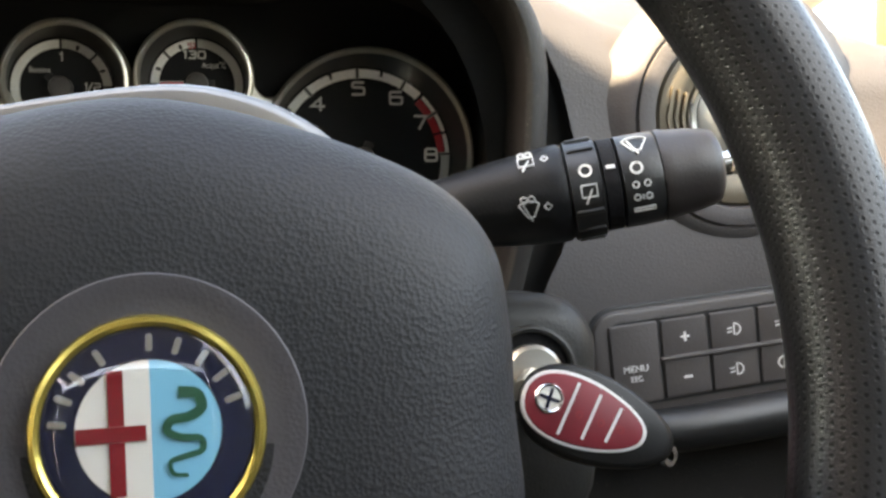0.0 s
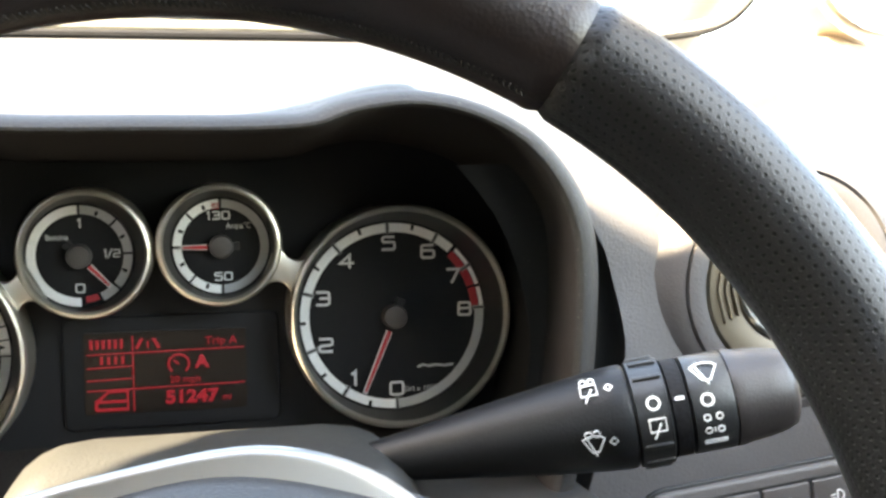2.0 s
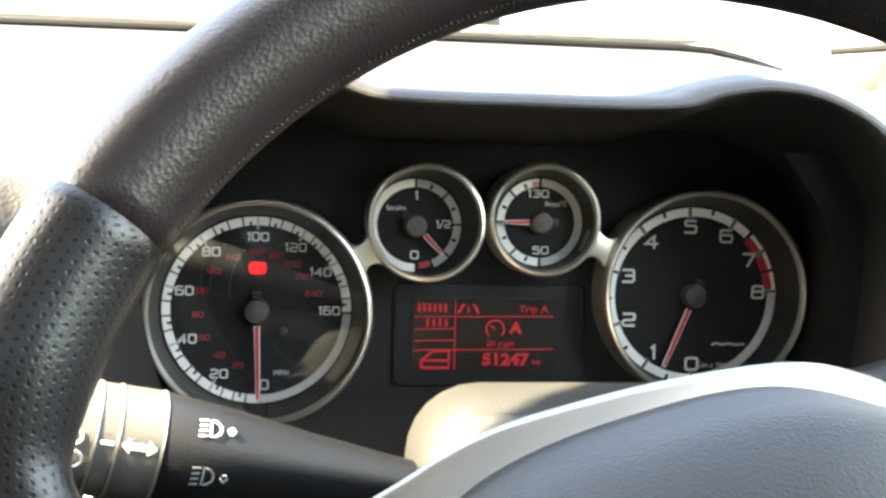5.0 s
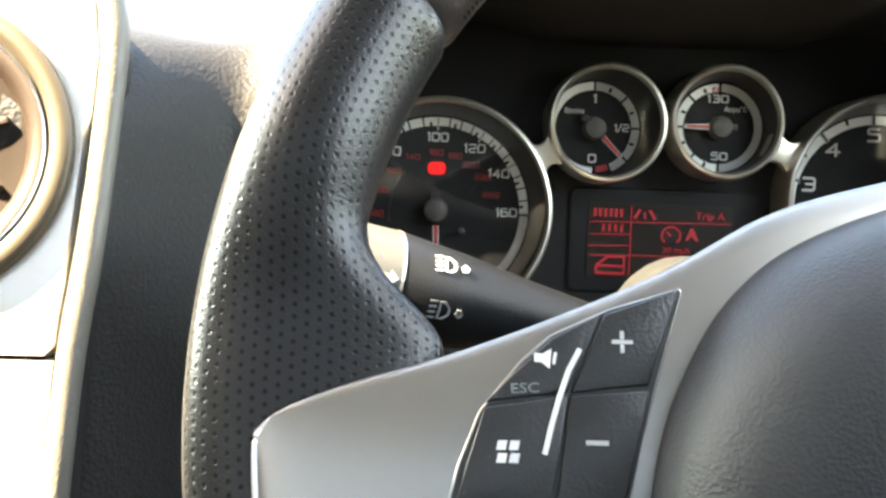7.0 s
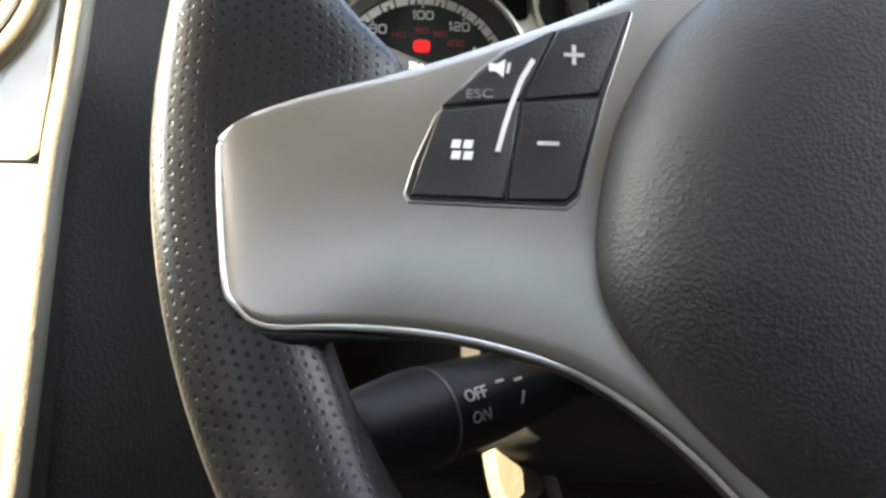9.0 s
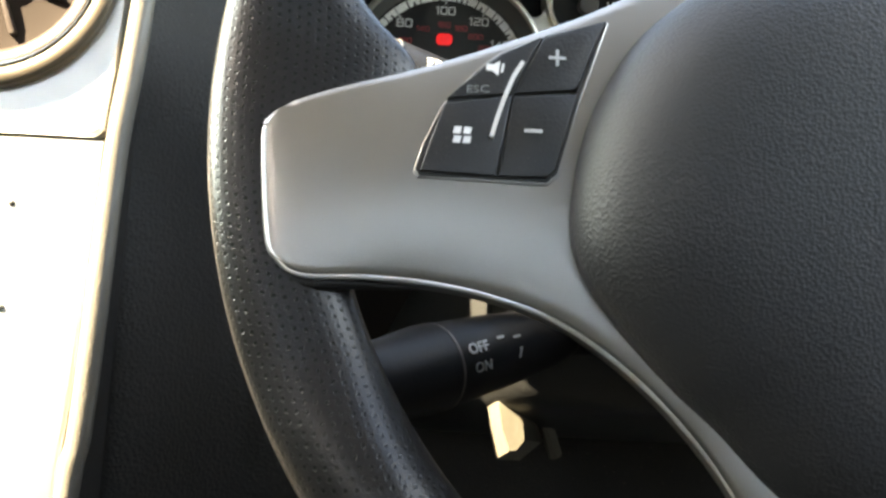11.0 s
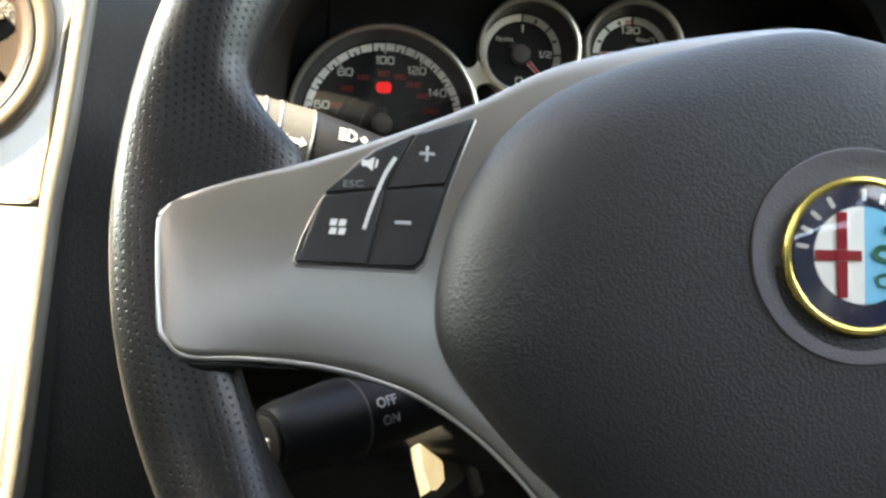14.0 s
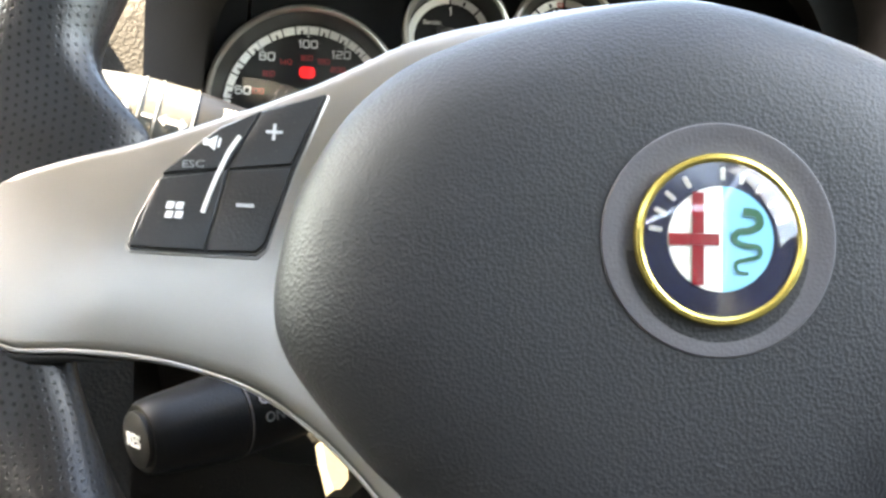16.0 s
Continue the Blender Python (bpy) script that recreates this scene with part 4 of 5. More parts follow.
for a in (68, 24, -20):
    tick(fuel, m, a, 0.0186, 0.0208, 0.0014)
needle(fuel, m, -46, 0.0185, 0.0052, 0.0060, 0.0026)
dial_number("1", 0.0042, facing(FUEL[0] + 0.0002, -0.0009, FUEL[1] + 0.0142), fuel, M_NUMERAL, 1.0)
dial_number("1/2", 0.0037, facing(FUEL[0] + 0.0134, -0.0009, FUEL[1] + 0.0008), fuel, M_NUMERAL, 0.86)
dial_number("0", 0.0042, facing(FUEL[0] - 0.0002, -0.0009, FUEL[1] - 0.0140), fuel, M_NUMERAL, 0.95)
letters("small_print", "Benzina", 0.0037, facing(FUEL[0] - 0.0092, -0.0007, FUEL[1] + 0.0082), M_WHITE, fuel, wide=0.82)

# coolant gauge
HEAT = (0.1335, 0.0065)
heat, m = gauge("coolant_gauge", *HEAT, 0.0268, 0.0212, (0.1325, 0.0080), "small black coolant gauge face")
band(heat, m, 0.0172, 0.0210, [(92, 268)])
band(heat, m, 0.0172, 0.0210, [(-92, 90)], M_GREY_PRINT)
band(heat, m, 0.0168, 0.0196, [(91, 102)], M_RED)
for a in (90, 135, 180, 228, 271):
    tick(heat, m, a, 0.0162, 0.0214, 0.0010)
for a in (113, 158, 204, 250):
    tick(heat, m, a, 0.0176, 0.0198, 0.0014)
needle(heat, m, 180, 0.0175, 0.0052, 0.0060, 0.0026)
dial_number("130", 0.0039, facing(HEAT[0] - 0.001, -0.0009, HEAT[1] + 0.0138), heat, M_NUMERAL, 0.95)
dial_number("50", 0.0039, facing(HEAT[0] + 0.0006, -0.0009, HEAT[1] - 0.0134), heat, M_NUMERAL, 0.95)
letters("small_print", "Acqua\u00b0C", 0.0037, facing(HEAT[0] + 0.0078, -0.0007, HEAT[1] + 0.0090), M_WHITE, heat, wide=0.82)


def bridge(c1, r1, c2, r2, wide, neck):
    """A waisted metal web between two rings."""
    a, b = Vector(c1), Vector(c2)
    d = (b - a).normalized()
    n = Vector((-d.y, d.x))
    p, q = a + d * (r1 - 0.004), b - d * (r2 - 0.004)
    up, dn = [], []
    for i in range(13):
        t = i / 12
        h = neck + (wide - neck) * abs(2 * t - 1) ** 2.2
        c = p.lerp(q, t)
        up.append(c + n * h)
        dn.append(c - n * h)
    bm = bmesh.new()
    plate(bm, [(v.x, v.y) for v in up + dn[::-1]], facing(0, -0.0135, 0), 0.006, 0.001)
    part("ring_bridge", bm, M_RING, cluster, "satin silver web joining two rings")


bridge((0.0015, -0.0365), 0.052, (0.0772, 0.0058), 0.0278, 0.0135, 0.0055)
bridge((0.1325, 0.0080), 0.0268, (0.2115, -0.0265), 0.0505, 0.0135, 0.0055)

# display
LX, LZ = 0.1082, -0.0485
bm = bmesh.new()
plate(bm, rounded(0.094, 0.050, 0.004), facing(LX + 0.003, 0.0028, LZ), 0.004, 0.001)
display_frame = part("display_frame", bm, M_FACE, cluster)
bm = bmesh.new()
plate(bm, rounded(0.070, 0.036, 0.0008), facing(LX, 0.0022, LZ, -0.3), 0.002)
screen = part("display_screen", bm, M_LCD, cluster, "dim red-lit display")
bm = bmesh.new()
m = facing(LX, 0.0017, LZ, -0.3) @ Matrix.Diagonal((1.06, 1, 1, 1))
for pts in ([(-0.032, 0.0085), (0.032, 0.0095)], [(-0.032, -0.0075), (0.032, -0.0065)], [(-0.0135, 0.0165), (-0.0135, -0.0170)],
            [(-0.032, 0.0025), (-0.0140, 0.003)], [(-0.032, -0.003), (-0.0140, -0.0025)]):
    stroke(bm, pts, 0.0005, m)
for k in range(6):
    stroke(bm, [(-0.030 + 0.0024 * k, 0.0150), (-0.030 + 0.0024 * k, 0.0110)], 0.0012, m)
for k in range(4):
    stroke(bm, [(-0.026 + 0.0028 * k, 0.0075), (-0.026 + 0.0028 * k, 0.0040)], 0.0012, m)
part("display_line", bm, M_LCD_ON, screen, smooth=0)
bm = bmesh.new()
stroke(bm, [(-0.0120, 0.0105), (-0.0100, 0.0145), (-0.0092, 0.0145)], 0.0013, m)
stroke(bm, [(-0.0028, 0.0105), (-0.0048, 0.0145), (-0.0056, 0.0145)], 0.0013, m)
stroke(bm, [(-0.0074, 0.0108), (-0.0074, 0.0138)], 0.0008, m)
part("lane_icon", bm, M_LCD_ON, screen, smooth=0)
bm = bmesh.new()
stroke(bm, [(-0.0285, -0.0160), (-0.0285, -0.0125), (-0.0235, -0.0080), (-0.0160, -0.0080), (-0.0160, -0.0160), (-0.0285, -0.0160)], 0.0013, m)
stroke(bm, [(-0.0285, -0.0125), (-0.0160, -0.0125)], 0.0012, m)
part("door_icon", bm, M_LCD_ON, screen, smooth=0)
bm = bmesh.new()
ringlet(bm, 0.0042, 0.0009, m, a0=-50, a1=230, at=(0.0050, 0.0030))
stroke(bm, [(0.0050, 0.0030), (0.0030, 0.0046)], 0.0009, m)
part("gauge_icon", bm, M_LCD_ON, screen, smooth=0)
letters("display_text", "A", 0.0078, m @ Matrix.Translation((0.0145, 0.0035, 0)), M_LCD_ON, screen, bold=0.0003)
letters("display_text", "20 mph", 0.0042, m @ Matrix.Translation((0.0075, -0.0040, 0)), M_LCD_ON, screen)
letters("display_text", "Trip A", 0.0050, m @ Matrix.Translation((0.0225, 0.0128, 0)), M_LCD_ON, screen)
letters("display_text", "51247", 0.0078, m @ Matrix.Translation((0.0100, -0.0120, 0)), M_LCD_ON, screen, bold=0.0003, wide=1.1)
letters("display_text", "mi", 0.0040, m @ Matrix.Translation((0.0245, -0.0128, 0)), M_LCD_ON, screen)

# ---------------------------------------------------------------- steering column
def shell(bm, sections):
    """Rounded boxes (x0, x1, z0, z1, radius, y) skinned into one body, closed at both ends."""
    rings = []
    for x0, x1, z0, z1, r, y in sections:
        rings.append([Vector(((x0 + x1) / 2 + px, y, (z0 + z1) / 2 + pz)) for px, pz in rounded(x1 - x0, z1 - z0, r, 6)])
    loft(bm, rings, True, (True, True))


column = thing("steering_column", (0.126, -0.05, -0.17), "dark plastic steering column cover with moulded halves and ignition lock", "steering column")
bm = bmesh.new()
shell(bm, [(0.070, 0.184, -0.15, -0.100, 0.020, 0.0), (0.066, 0.188, -0.15, -0.072, 0.024, -0.07), (0.062, 0.192, -0.15, -0.0540, 0.026, -0.100), (0.060, 0.194, -0.15, -0.0500, 0.026, -0.120), (0.060, 0.194, -0.15, -0.0500, 0.026, -0.148), (0.062, 0.192, -0.15, -0.0525, 0.025, -0.166),
           (0.066, 0.188, -0.148, -0.0595, 0.022, -0.172), (0.072, 0.182, -0.144, -0.064, 0.02, -0.1745)])
part("upper_cover", bm, M_SHROUD, column, "dusty dark grey upper cover")
bm = bmesh.new()
shell(bm, [(-0.040, 0.285, -0.22, -0.112, 0.030, -0.01), (-0.022, 0.282, -0.21, -0.104, 0.028, -0.06), (0.008, 0.276, -0.195, -0.095, 0.024, -0.115), (0.022, 0.2735, -0.182, -0.0885, 0.022, -0.142),
           (0.026, 0.272, -0.178, -0.0865, 0.020, -0.150), (0.032, 0.268, -0.172, -0.090, 0.016, -0.1555), (0.040, 0.262, -0.166, -0.096, 0.013, -0.1575)])
lower_cover = part("lower_cover", bm, M_SHROUD, column, "dark grey lower cover, wider towards the dashboard")
bm = bmesh.new()
tube(bm, spline([(0.024, -0.147, -0.165), (0.0225, -0.147, -0.12), (0.030, -0.147, -0.094), (0.052, -0.147, -0.0872), (0.060, -0.147, -0.075)], 8), 0.0012, 6)
part("cover_joint", bm, M_BLACK, column)
for x, z, w, h in ((0.052, -0.140, 0.026, 0.030),):
    bm = bmesh.new()
    plate(bm, rounded(w, h, 0.006), facing(x, -0.160, z), 0.03, 0.003)
    part("stalk_socket", bm, M_RUBBER, column)
bm = bmesh.new()
lathe(bm, [(0.034, -0.02), (0.034, 0.03), (0.034, 0.06), (0.034, 0.10)], facing(0.126, -0.172, -0.100, 0, 10), 40, (True, True))
part("rotor_collar", bm, M_BLACK, column)
LOCK = facing(0.2470, -0.1612, -0.1060, 0, 4)
bm = bmesh.new()
lathe(bm, [(0.0172, -0.004), (0.0168, 0.0004), (0.0158, 0.0010), (0.0148, 0.0004), (0.0142, -0.003)], LOCK, 36)
part("lock_bezel", bm, M_SHROUD, column)
bm = bmesh.new()
lathe(bm, [(0.0145, -0.0012), (0.0100, -0.0016), (0.0005, -0.0018)], LOCK, 36)
part("lock_recess", bm, M_RUBBER, column, "dark recess round the lock barrel")
bm = bmesh.new()
shell(bm, [(0.186, 0.285, -0.18, -0.092, 0.024, -0.02), (0.188, 0.280, -0.172, -0.084, 0.024, -0.08), (0.190, 0.2755, -0.168, -0.0795, 0.023, -0.142), (0.192, 0.2745, -0.166, -0.0790, 0.022, -0.150), (0.196, 0.271, -0.162, -0.0825, 0.019, -0.1560),
           (0.203, 0.265, -0.156, -0.088, 0.015, -0.1585)])
part("lock_housing", bm, M_SHROUD, column, "rounded blue-grey housing round the ignition lock")
bm = bmesh.new()
lathe(bm, [(0.0105, -0.012), (0.0105, 0.003), (0.0092, 0.0045), (0.0004, 0.0048)], LOCK, 32)
part("lock_barrel", bm, M_STEEL, column, "worn steel lock barrel")

bracket = thing("adjuster_lever", (0.035, -0.135, -0.215), "pale sunlit adjuster lever under the steering column cover", "lever")
bm = bmesh.new()
loft(bm, [[Vector((x + dx, y, z)) for x, z in ((0.0225, -0.1765), (0.0365, -0.1730), (0.0425, -0.1850), (0.0470, -0.1960), (0.0385, -0.2040), (0.0290, -0.2040), (0.0250, -0.1900))]
     for y, dx in ((-0.110, 0.004), (-0.130, 0.001))], True, (True, False))
edge = [Vector((x, -0.130, z)) for x, z in ((0.0235, -0.1765), (0.0375, -0.1730), (0.0435, -0.1850), (0.0480, -0.1960), (0.0395, -0.2040), (0.0300, -0.2040), (0.0260, -0.1900))]
ridge = [Vector((x, -0.1400, z)) for x, z in ((0.0290, -0.1785), (0.0340, -0.1765), (0.0390, -0.1855), (0.0400, -0.1930), (0.0370, -0.1975), (0.0345, -0.1975), (0.0310, -0.1890))]
loft(bm, [edge, ridge], True, (False, True))
part("lever_grip", bm, M_PALE, bracket, smooth=15)
bm = bmesh.new()
tube(bm, [(0.042, -0.125, -0.180), (0.050, -0.12, -0.188), (0.056, -0.115, -0.205)], [0.0035, 0.003, 0.003], 8)
part("lever_rod", bm, M_PALE, bracket)


# ---------------------------------------------------------------- stalks
def on_stalk(a, b, dist, radius, turn):
    """A frame on a stalk's skin: local x along it to the right, z out of the skin; turn lifts it from facing the driver."""
    a, b = Vector(a), Vector(b)
    d = (b - a).normalized()
    if d.x < 0:
        c = b
        d = -d
        at = Vector(b) + d * ((a - b).length - dist)
    else:
        at = a + d * dist
    out = Vector((0, -1, 0))
    out = (out - d * out.dot(d)).normalized()
    up = out.cross(d)
    n = (out * math.cos(radians(turn)) + up * math.sin(radians(turn))).normalized()
    y = n.cross(d)
    m = Matrix((d, y, n)).transposed().to_4x4()
    m.translation = at + n * (radius + 0.00035)
    return m


def stalk_body(name, a, b, profile, parent, mat, label="", squash=1.0, segs=40, cap=(True, True)):
    bm = bmesh.new()
    lathe(bm, [(r, h) for h, r in profile], along(a, b), segs, cap, squash)
    return part(name, bm, mat, parent, label)


RA, RB = (0.178, -0.143, -0.0580), (0.3165, -0.181, -0.0325)
wash = thing("wiper_stalk", (0.19, -0.15, -0.06), "black wiper control stalk with ribbed rotary collars", "control stalk", "column stalks")
body = stalk_body("stalk_arm", RA, RB, [(0, 0.0065), (0.012, 0.0080), (0.035, 0.0112), (0.060, 0.0146), (0.078, 0.0165), (0.0836, 0.0167), (0.0850, 0.0158)], wash, M_STALK)
stalk_body("collar", RA, RB, [(0.0852, 0.0152), (0.0856, 0.0168), (0.0957, 0.0166), (0.0962, 0.0152)], wash, M_BLACK)
for k in range(14):
    bm = bmesh.new()
    q = along(RA, RB) @ pose(0, 0, 0.0907, 0, 0, 360 / 14 * k)
    front = on_stalk(RA, RB, 0.0907, 0.0, 0).to_3x3().inverted() @ (q.to_3x3() @ Vector((1, 0, 0)))
    if not -18 < math.degrees(math.atan2(front.y, front.z)) < 42:
        box(bm, 0.0016, 0.0018, 0.0088, q @ pose(0.0176, 0, 0, 90, 0, 90), 0.0005)
        part("collar_rib", bm, M_BLACK, wash)
stalk_body("collar", RA, RB, [(0.0965, 0.0140), (0.0968, 0.0156), (0.1017, 0.0155), (0.1021, 0.0140)], wash, M_RUBBER)
stalk_body("collar", RA, RB, [(0.1024, 0.0142), (0.1028, 0.0156), (0.1150, 0.0155), (0.1160, 0.0149), (0.1163, 0.0140)], wash, M_BLACK)
stalk_body("tip", RA, RB, [(0.1158, 0.0142), (0.1162, 0.0154), (0.1180, 0.0155), (0.1205, 0.0149), (0.127, 0.0142), (0.133, 0.0130), (0.1355, 0.0118), (0.1368, 0.0090), (0.1370, 0.001)], wash, M_TIP)
stalk_body("end_button", RA, RB, [(0.1365, 0.0042), (0.1402, 0.0042), (0.1410, 0.0034), (0.1412, 0.0004)], wash, M_BRIGHT, "small bright end button")


def wiper_icon(bm, q, s, rear):
    if rear:
        plate_line(bm, q, [(-1, 1), (1, 1), (1, -0.6), (-1, -0.6), (-1, 1)], s)
        plate_line(bm, q, [(-0.6, -1.5), (0.4, 0.4)], s)
    else:
        plate_line(bm, q, [(-1.3, 0.9), (-0.6, 1.25), (0.2, 1.3), (1.0, 1.1), (1.4, 0.8), (0.5, -0.9), (-0.3, -0.9), (-1.3, 0.9)], s)
        plate_line(bm, q, [(-0.7, 0.9), (0.2, -1.4)], s)


def plate_line(bm, q, pts, s, w=0.00045):
    stroke(bm, [(x * s, y * s) for x, y in pts], w, q, 0.0006)


def drops(bm, q, s):
    for x in (-0.5, 0.5):
        ringlet(bm, 0.42 * s, 0.0004, q, 0.0006, 12, at=(x * s, 1.5 * s))
    plate_line(bm, q, [(2.0, 0.2), (2.5, 0.7), (3.0, 0.2), (2.5, -0.3), (2.0, 0.2)], s)


for turn, rear, dist in ((50, True, 0.0725), (-10, False, 0.071)):
    bm = bmesh.new()
    q = on_stalk(RA, RB, dist, 0.0163, turn)
    wiper_icon(bm, q, 0.0025, rear)
    drops(bm, q, 0.0025)
    part("icon", bm, M_NUMERAL if rear else M_GREY_PRINT, body, smooth=0)
bm = bmesh.new()
ringlet(bm, 0.0019, 0.0007, on_stalk(RA, RB, 0.0910, 0.0167, 24), 0.0006)
wiper_icon(bm, on_stalk(RA, RB, 0.0912, 0.0167, -1), 0.0025, True)
stroke(bm, [(-0.0014, 0), (0.0014, 0)], 0.0011, on_stalk(RA, RB, 0.0993, 0.0156, 25), 0.0005)
part("icon", bm, M_WHITE, wash, smooth=0)
bm = bmesh.new()
wiper_icon(bm, on_stalk(RA, RB, 0.1085, 0.0155, 50), 0.0030, False)
ringlet(bm, 0.0018, 0.0007, on_stalk(RA, RB, 0.1075, 0.0155, 18), 0.0006)
for turn, dash in ((-2, False), (-18, True)):
    q = on_stalk(RA, RB, 0.1083, 0.0155, turn)
    for sgn in (-1, 1):
        ringlet(bm, 0.0010, 0.00045, q, 0.0006, 12, at=(sgn * 0.0019, 0))
    if dash:
        stroke(bm, [(0, -0.0008), (0, 0.0008)], 0.0005, q, 0.0005)
stroke(bm, [(-0.0035, 0.0006), (0.0035, 0.0006), (0.0035, -0.0006), (-0.0035, -0.0006), (-0.0035, 0.0006)], 0.0005, on_stalk(RA, RB, 0.1085, 0.0155, -35), 0.0005)
part("icon", bm, M_NUMERAL, wash, smooth=0)

LA, LB = (0.062, -0.158, -0.0775), (-0.0860, -0.196, -0.0440)
lights = thing("light_stalk", (0.062, -0.155, -0.08), "black light control stalk with a worn rotary end collar", "control stalk", "column stalks")
body = stalk_body("stalk_arm", LA, LB, [(0, 0.0030), (0.0045, 0.0078), (0.012, 0.0084), (0.040, 0.0114), (0.064, 0.0146), (0.0855, 0.0166), (0.0870, 0.0160)], lights, M_STALK)
stalk_body("collar", LA, LB, [(0.0873, 0.0152), (0.0877, 0.0167), (0.0990, 0.0166), (0.0995, 0.0150)], lights, M_COLLAR)
stalk_body("collar", LA, LB, [(0.0998, 0.0150), (0.1002, 0.0165), (0.1050, 0.0165), (0.1055, 0.0148)], lights, M_COLLAR)
stalk_body("tip", LA, LB, [(0.1058, 0.0146), (0.1062, 0.0164), (0.111, 0.0160), (0.118, 0.0151), (0.128, 0.0136), (0.135, 0.0122), (0.1385, 0.0098), (0.1396, 0.0060), (0.1398, 0.001)], lights, M_COLLAR)
for dist, wide in ((0.0871, 0.0004), (0.0996, 0.0004), (0.1056, 0.0004)):
    stalk_body("collar_ring", LA, LB, [(dist - wide, 0.0150), (dist - wide, 0.0169), (dist + wide, 0.0169), (dist + wide, 0.0150)], lights, M_STEEL, "thin bright ring")
for turn, down in ((43, False), (-9, True)):
    bm = bmesh.new()
    q = on_stalk(LA, LB, 0.0740, 0.0156, turn)
    bulb_icon(bm, q, (0, 0), 4, 1, 1.3)
    plate_line(bm, q @ Matrix.Translation((0.0062, 0, 0)), [(0, 1), (1, 0), (0.45, 0), (0.45, -0.9), (-0.45, -0.9), (-0.45, 0), (-1, 0), (0, 1)] if not down else
               [(0, -1), (1, 0), (0.45, 0), (0.45, 0.9), (-0.45, 0.9), (-0.45, 0), (-1, 0), (0, -1)], 0.0012, 0.0005)
    # dimmed print puts the stalk's shade into the icons, most in the lower one
    part("icon", bm, M_GREY_PRINT if not down else M_FAINT, body, smooth=0)
bm = bmesh.new()
q = on_stalk(LA, LB, 0.0935, 0.0167, 12)
plate(bm, [(-0.0050, 0), (-0.0026, 0.0021), (-0.0026, 0.0009), (0.0026, 0.0009), (0.0026, 0.0021), (0.0050, 0), (0.0026, -0.0021), (0.0026, -0.0009), (-0.0026, -0.0009), (-0.0026, -0.0021)], q, 0.0006)
stroke(bm, [(-0.0018, 0), (0.0018, 0)], 0.0011, on_stalk(LA, LB, 0.1023, 0.0166, 12), 0.0006)
ringlet(bm, 0.0018, 0.0008, on_stalk(LA, LB, 0.1110, 0.0163, 14), 0.0006)
bulb_icon(bm, on_stalk(LA, LB, 0.1110, 0.0163, -8), (0, 0), 0, 1, 1.2)
part("icon", bm, M_WHITE, lights, smooth=0)

CA, CB = (0.0500, -0.158, -0.1470), (-0.0235, -0.2225, -0.1590)
cruise = thing("cruise_stalk", (0.048, -0.165, -0.145), "short black cruise control stalk with a knurled end button", "control stalk", "column stalks")
CL = (Vector(CB) - Vector(CA)).length
arm = stalk_body("stalk_arm", CA, CB, [(0, 0.0090), (0.012, 0.0115), (0.040, 0.0138), (0.0632, 0.0149), (0.0640, 0.0143)], cruise, M_STALK)
stalk_body("rotary_end", CA, CB, [(0.0648, 0.0140), (0.0652, 0.0153), (0.072, 0.0152), (CL - 0.008, 0.0132), (CL - 0.003, 0.0124), (CL - 0.001, 0.0112), (CL - 0.001, 0.0098)], cruise, M_STALK)
stalk_body("collar_ring", CA, CB, [(0.0636, 0.0140), (0.0636, 0.0151), (0.0646, 0.0151), (0.0646, 0.0140)], cruise, M_TRIM)
cap_btn = stalk_body("end_button", CA, CB, [(CL - 0.002, 0.0096), (CL + 0.0006, 0.0094), (CL + 0.0012, 0.0080), (CL + 0.0014, 0.001)], cruise, M_STALK)
n = (Vector(CB) - Vector(CA)).normalized()
across = Vector((0, 0, 1)).cross(n).normalized()
endm = Matrix((across, n.cross(across), n)).transposed().to_4x4()
endm.translation = Vector(CB) + n * 0.0016
letters("print", "RES", 0.0062, endm, M_WHITE, cap_btn, bold=0.0001)
# dimmed print here too, for shade that the sun lamp doesn't leave
letters("print", "OFF", 0.0052, on_stalk(CA, CB, 0.0560, 0.0149, 22), M_GREY_PRINT, arm, bold=0.00005)
letters("print", "ON", 0.0050, on_stalk(CA, CB, 0.0555, 0.0149, -3), M_FAINT, arm)
bm = bmesh.new()
stroke(bm, [(-0.0016, 0), (0.0016, 0)], 0.0008, on_stalk(CA, CB, 0.0440, 0.0141, 30), 0.0005)
stroke(bm, [(-0.0016, 0), (0.0016, 0)], 0.0008, on_stalk(CA, CB, 0.0360, 0.0136, 26), 0.0005)
plate_line(bm, on_stalk(CA, CB, 0.0360, 0.0136, 2), [(-0.6, -1.4), (0.6, 1.4), (0, 0.9)], 0.0013, 0.0005)
part("icon", bm, M_GREY_PRINT, cruise, smooth=0)

# ---------------------------------------------------------------- key
KU = Vector((0.90, -0.10, -0.36)).normalized()
KN = (Vector((0.05, -1, 0.22)) - KU * Vector((0.05, -1, 0.22)).dot(KU)).normalized()
KM = Matrix((KU, KN.cross(KU), KN)).transposed().to_4x4()
KM.translation = Vector((0.2568, -0.1890, -0.1150))
KM = KM @ Matrix.Diagonal((0.8, 0.8, 0.8, 1))
key = thing("car_key", (0.2475, -0.165, -0.108), "red and black key fob pushed into the ignition lock", "key")


def leaf(length, width, n=18):
    """The egg-shaped outline of the fob: blunt at the lock, narrower at the far end."""
    out = []
    for i in range(2 * n):
        a = math.pi * i / n
        c = math.cos(a)
        out.append((-length / 2 * c, width / 2 * math.copysign(abs(math.sin(a)) ** 0.88, math.sin(a)) * (1.0 + 0.22 * c)))
    return out


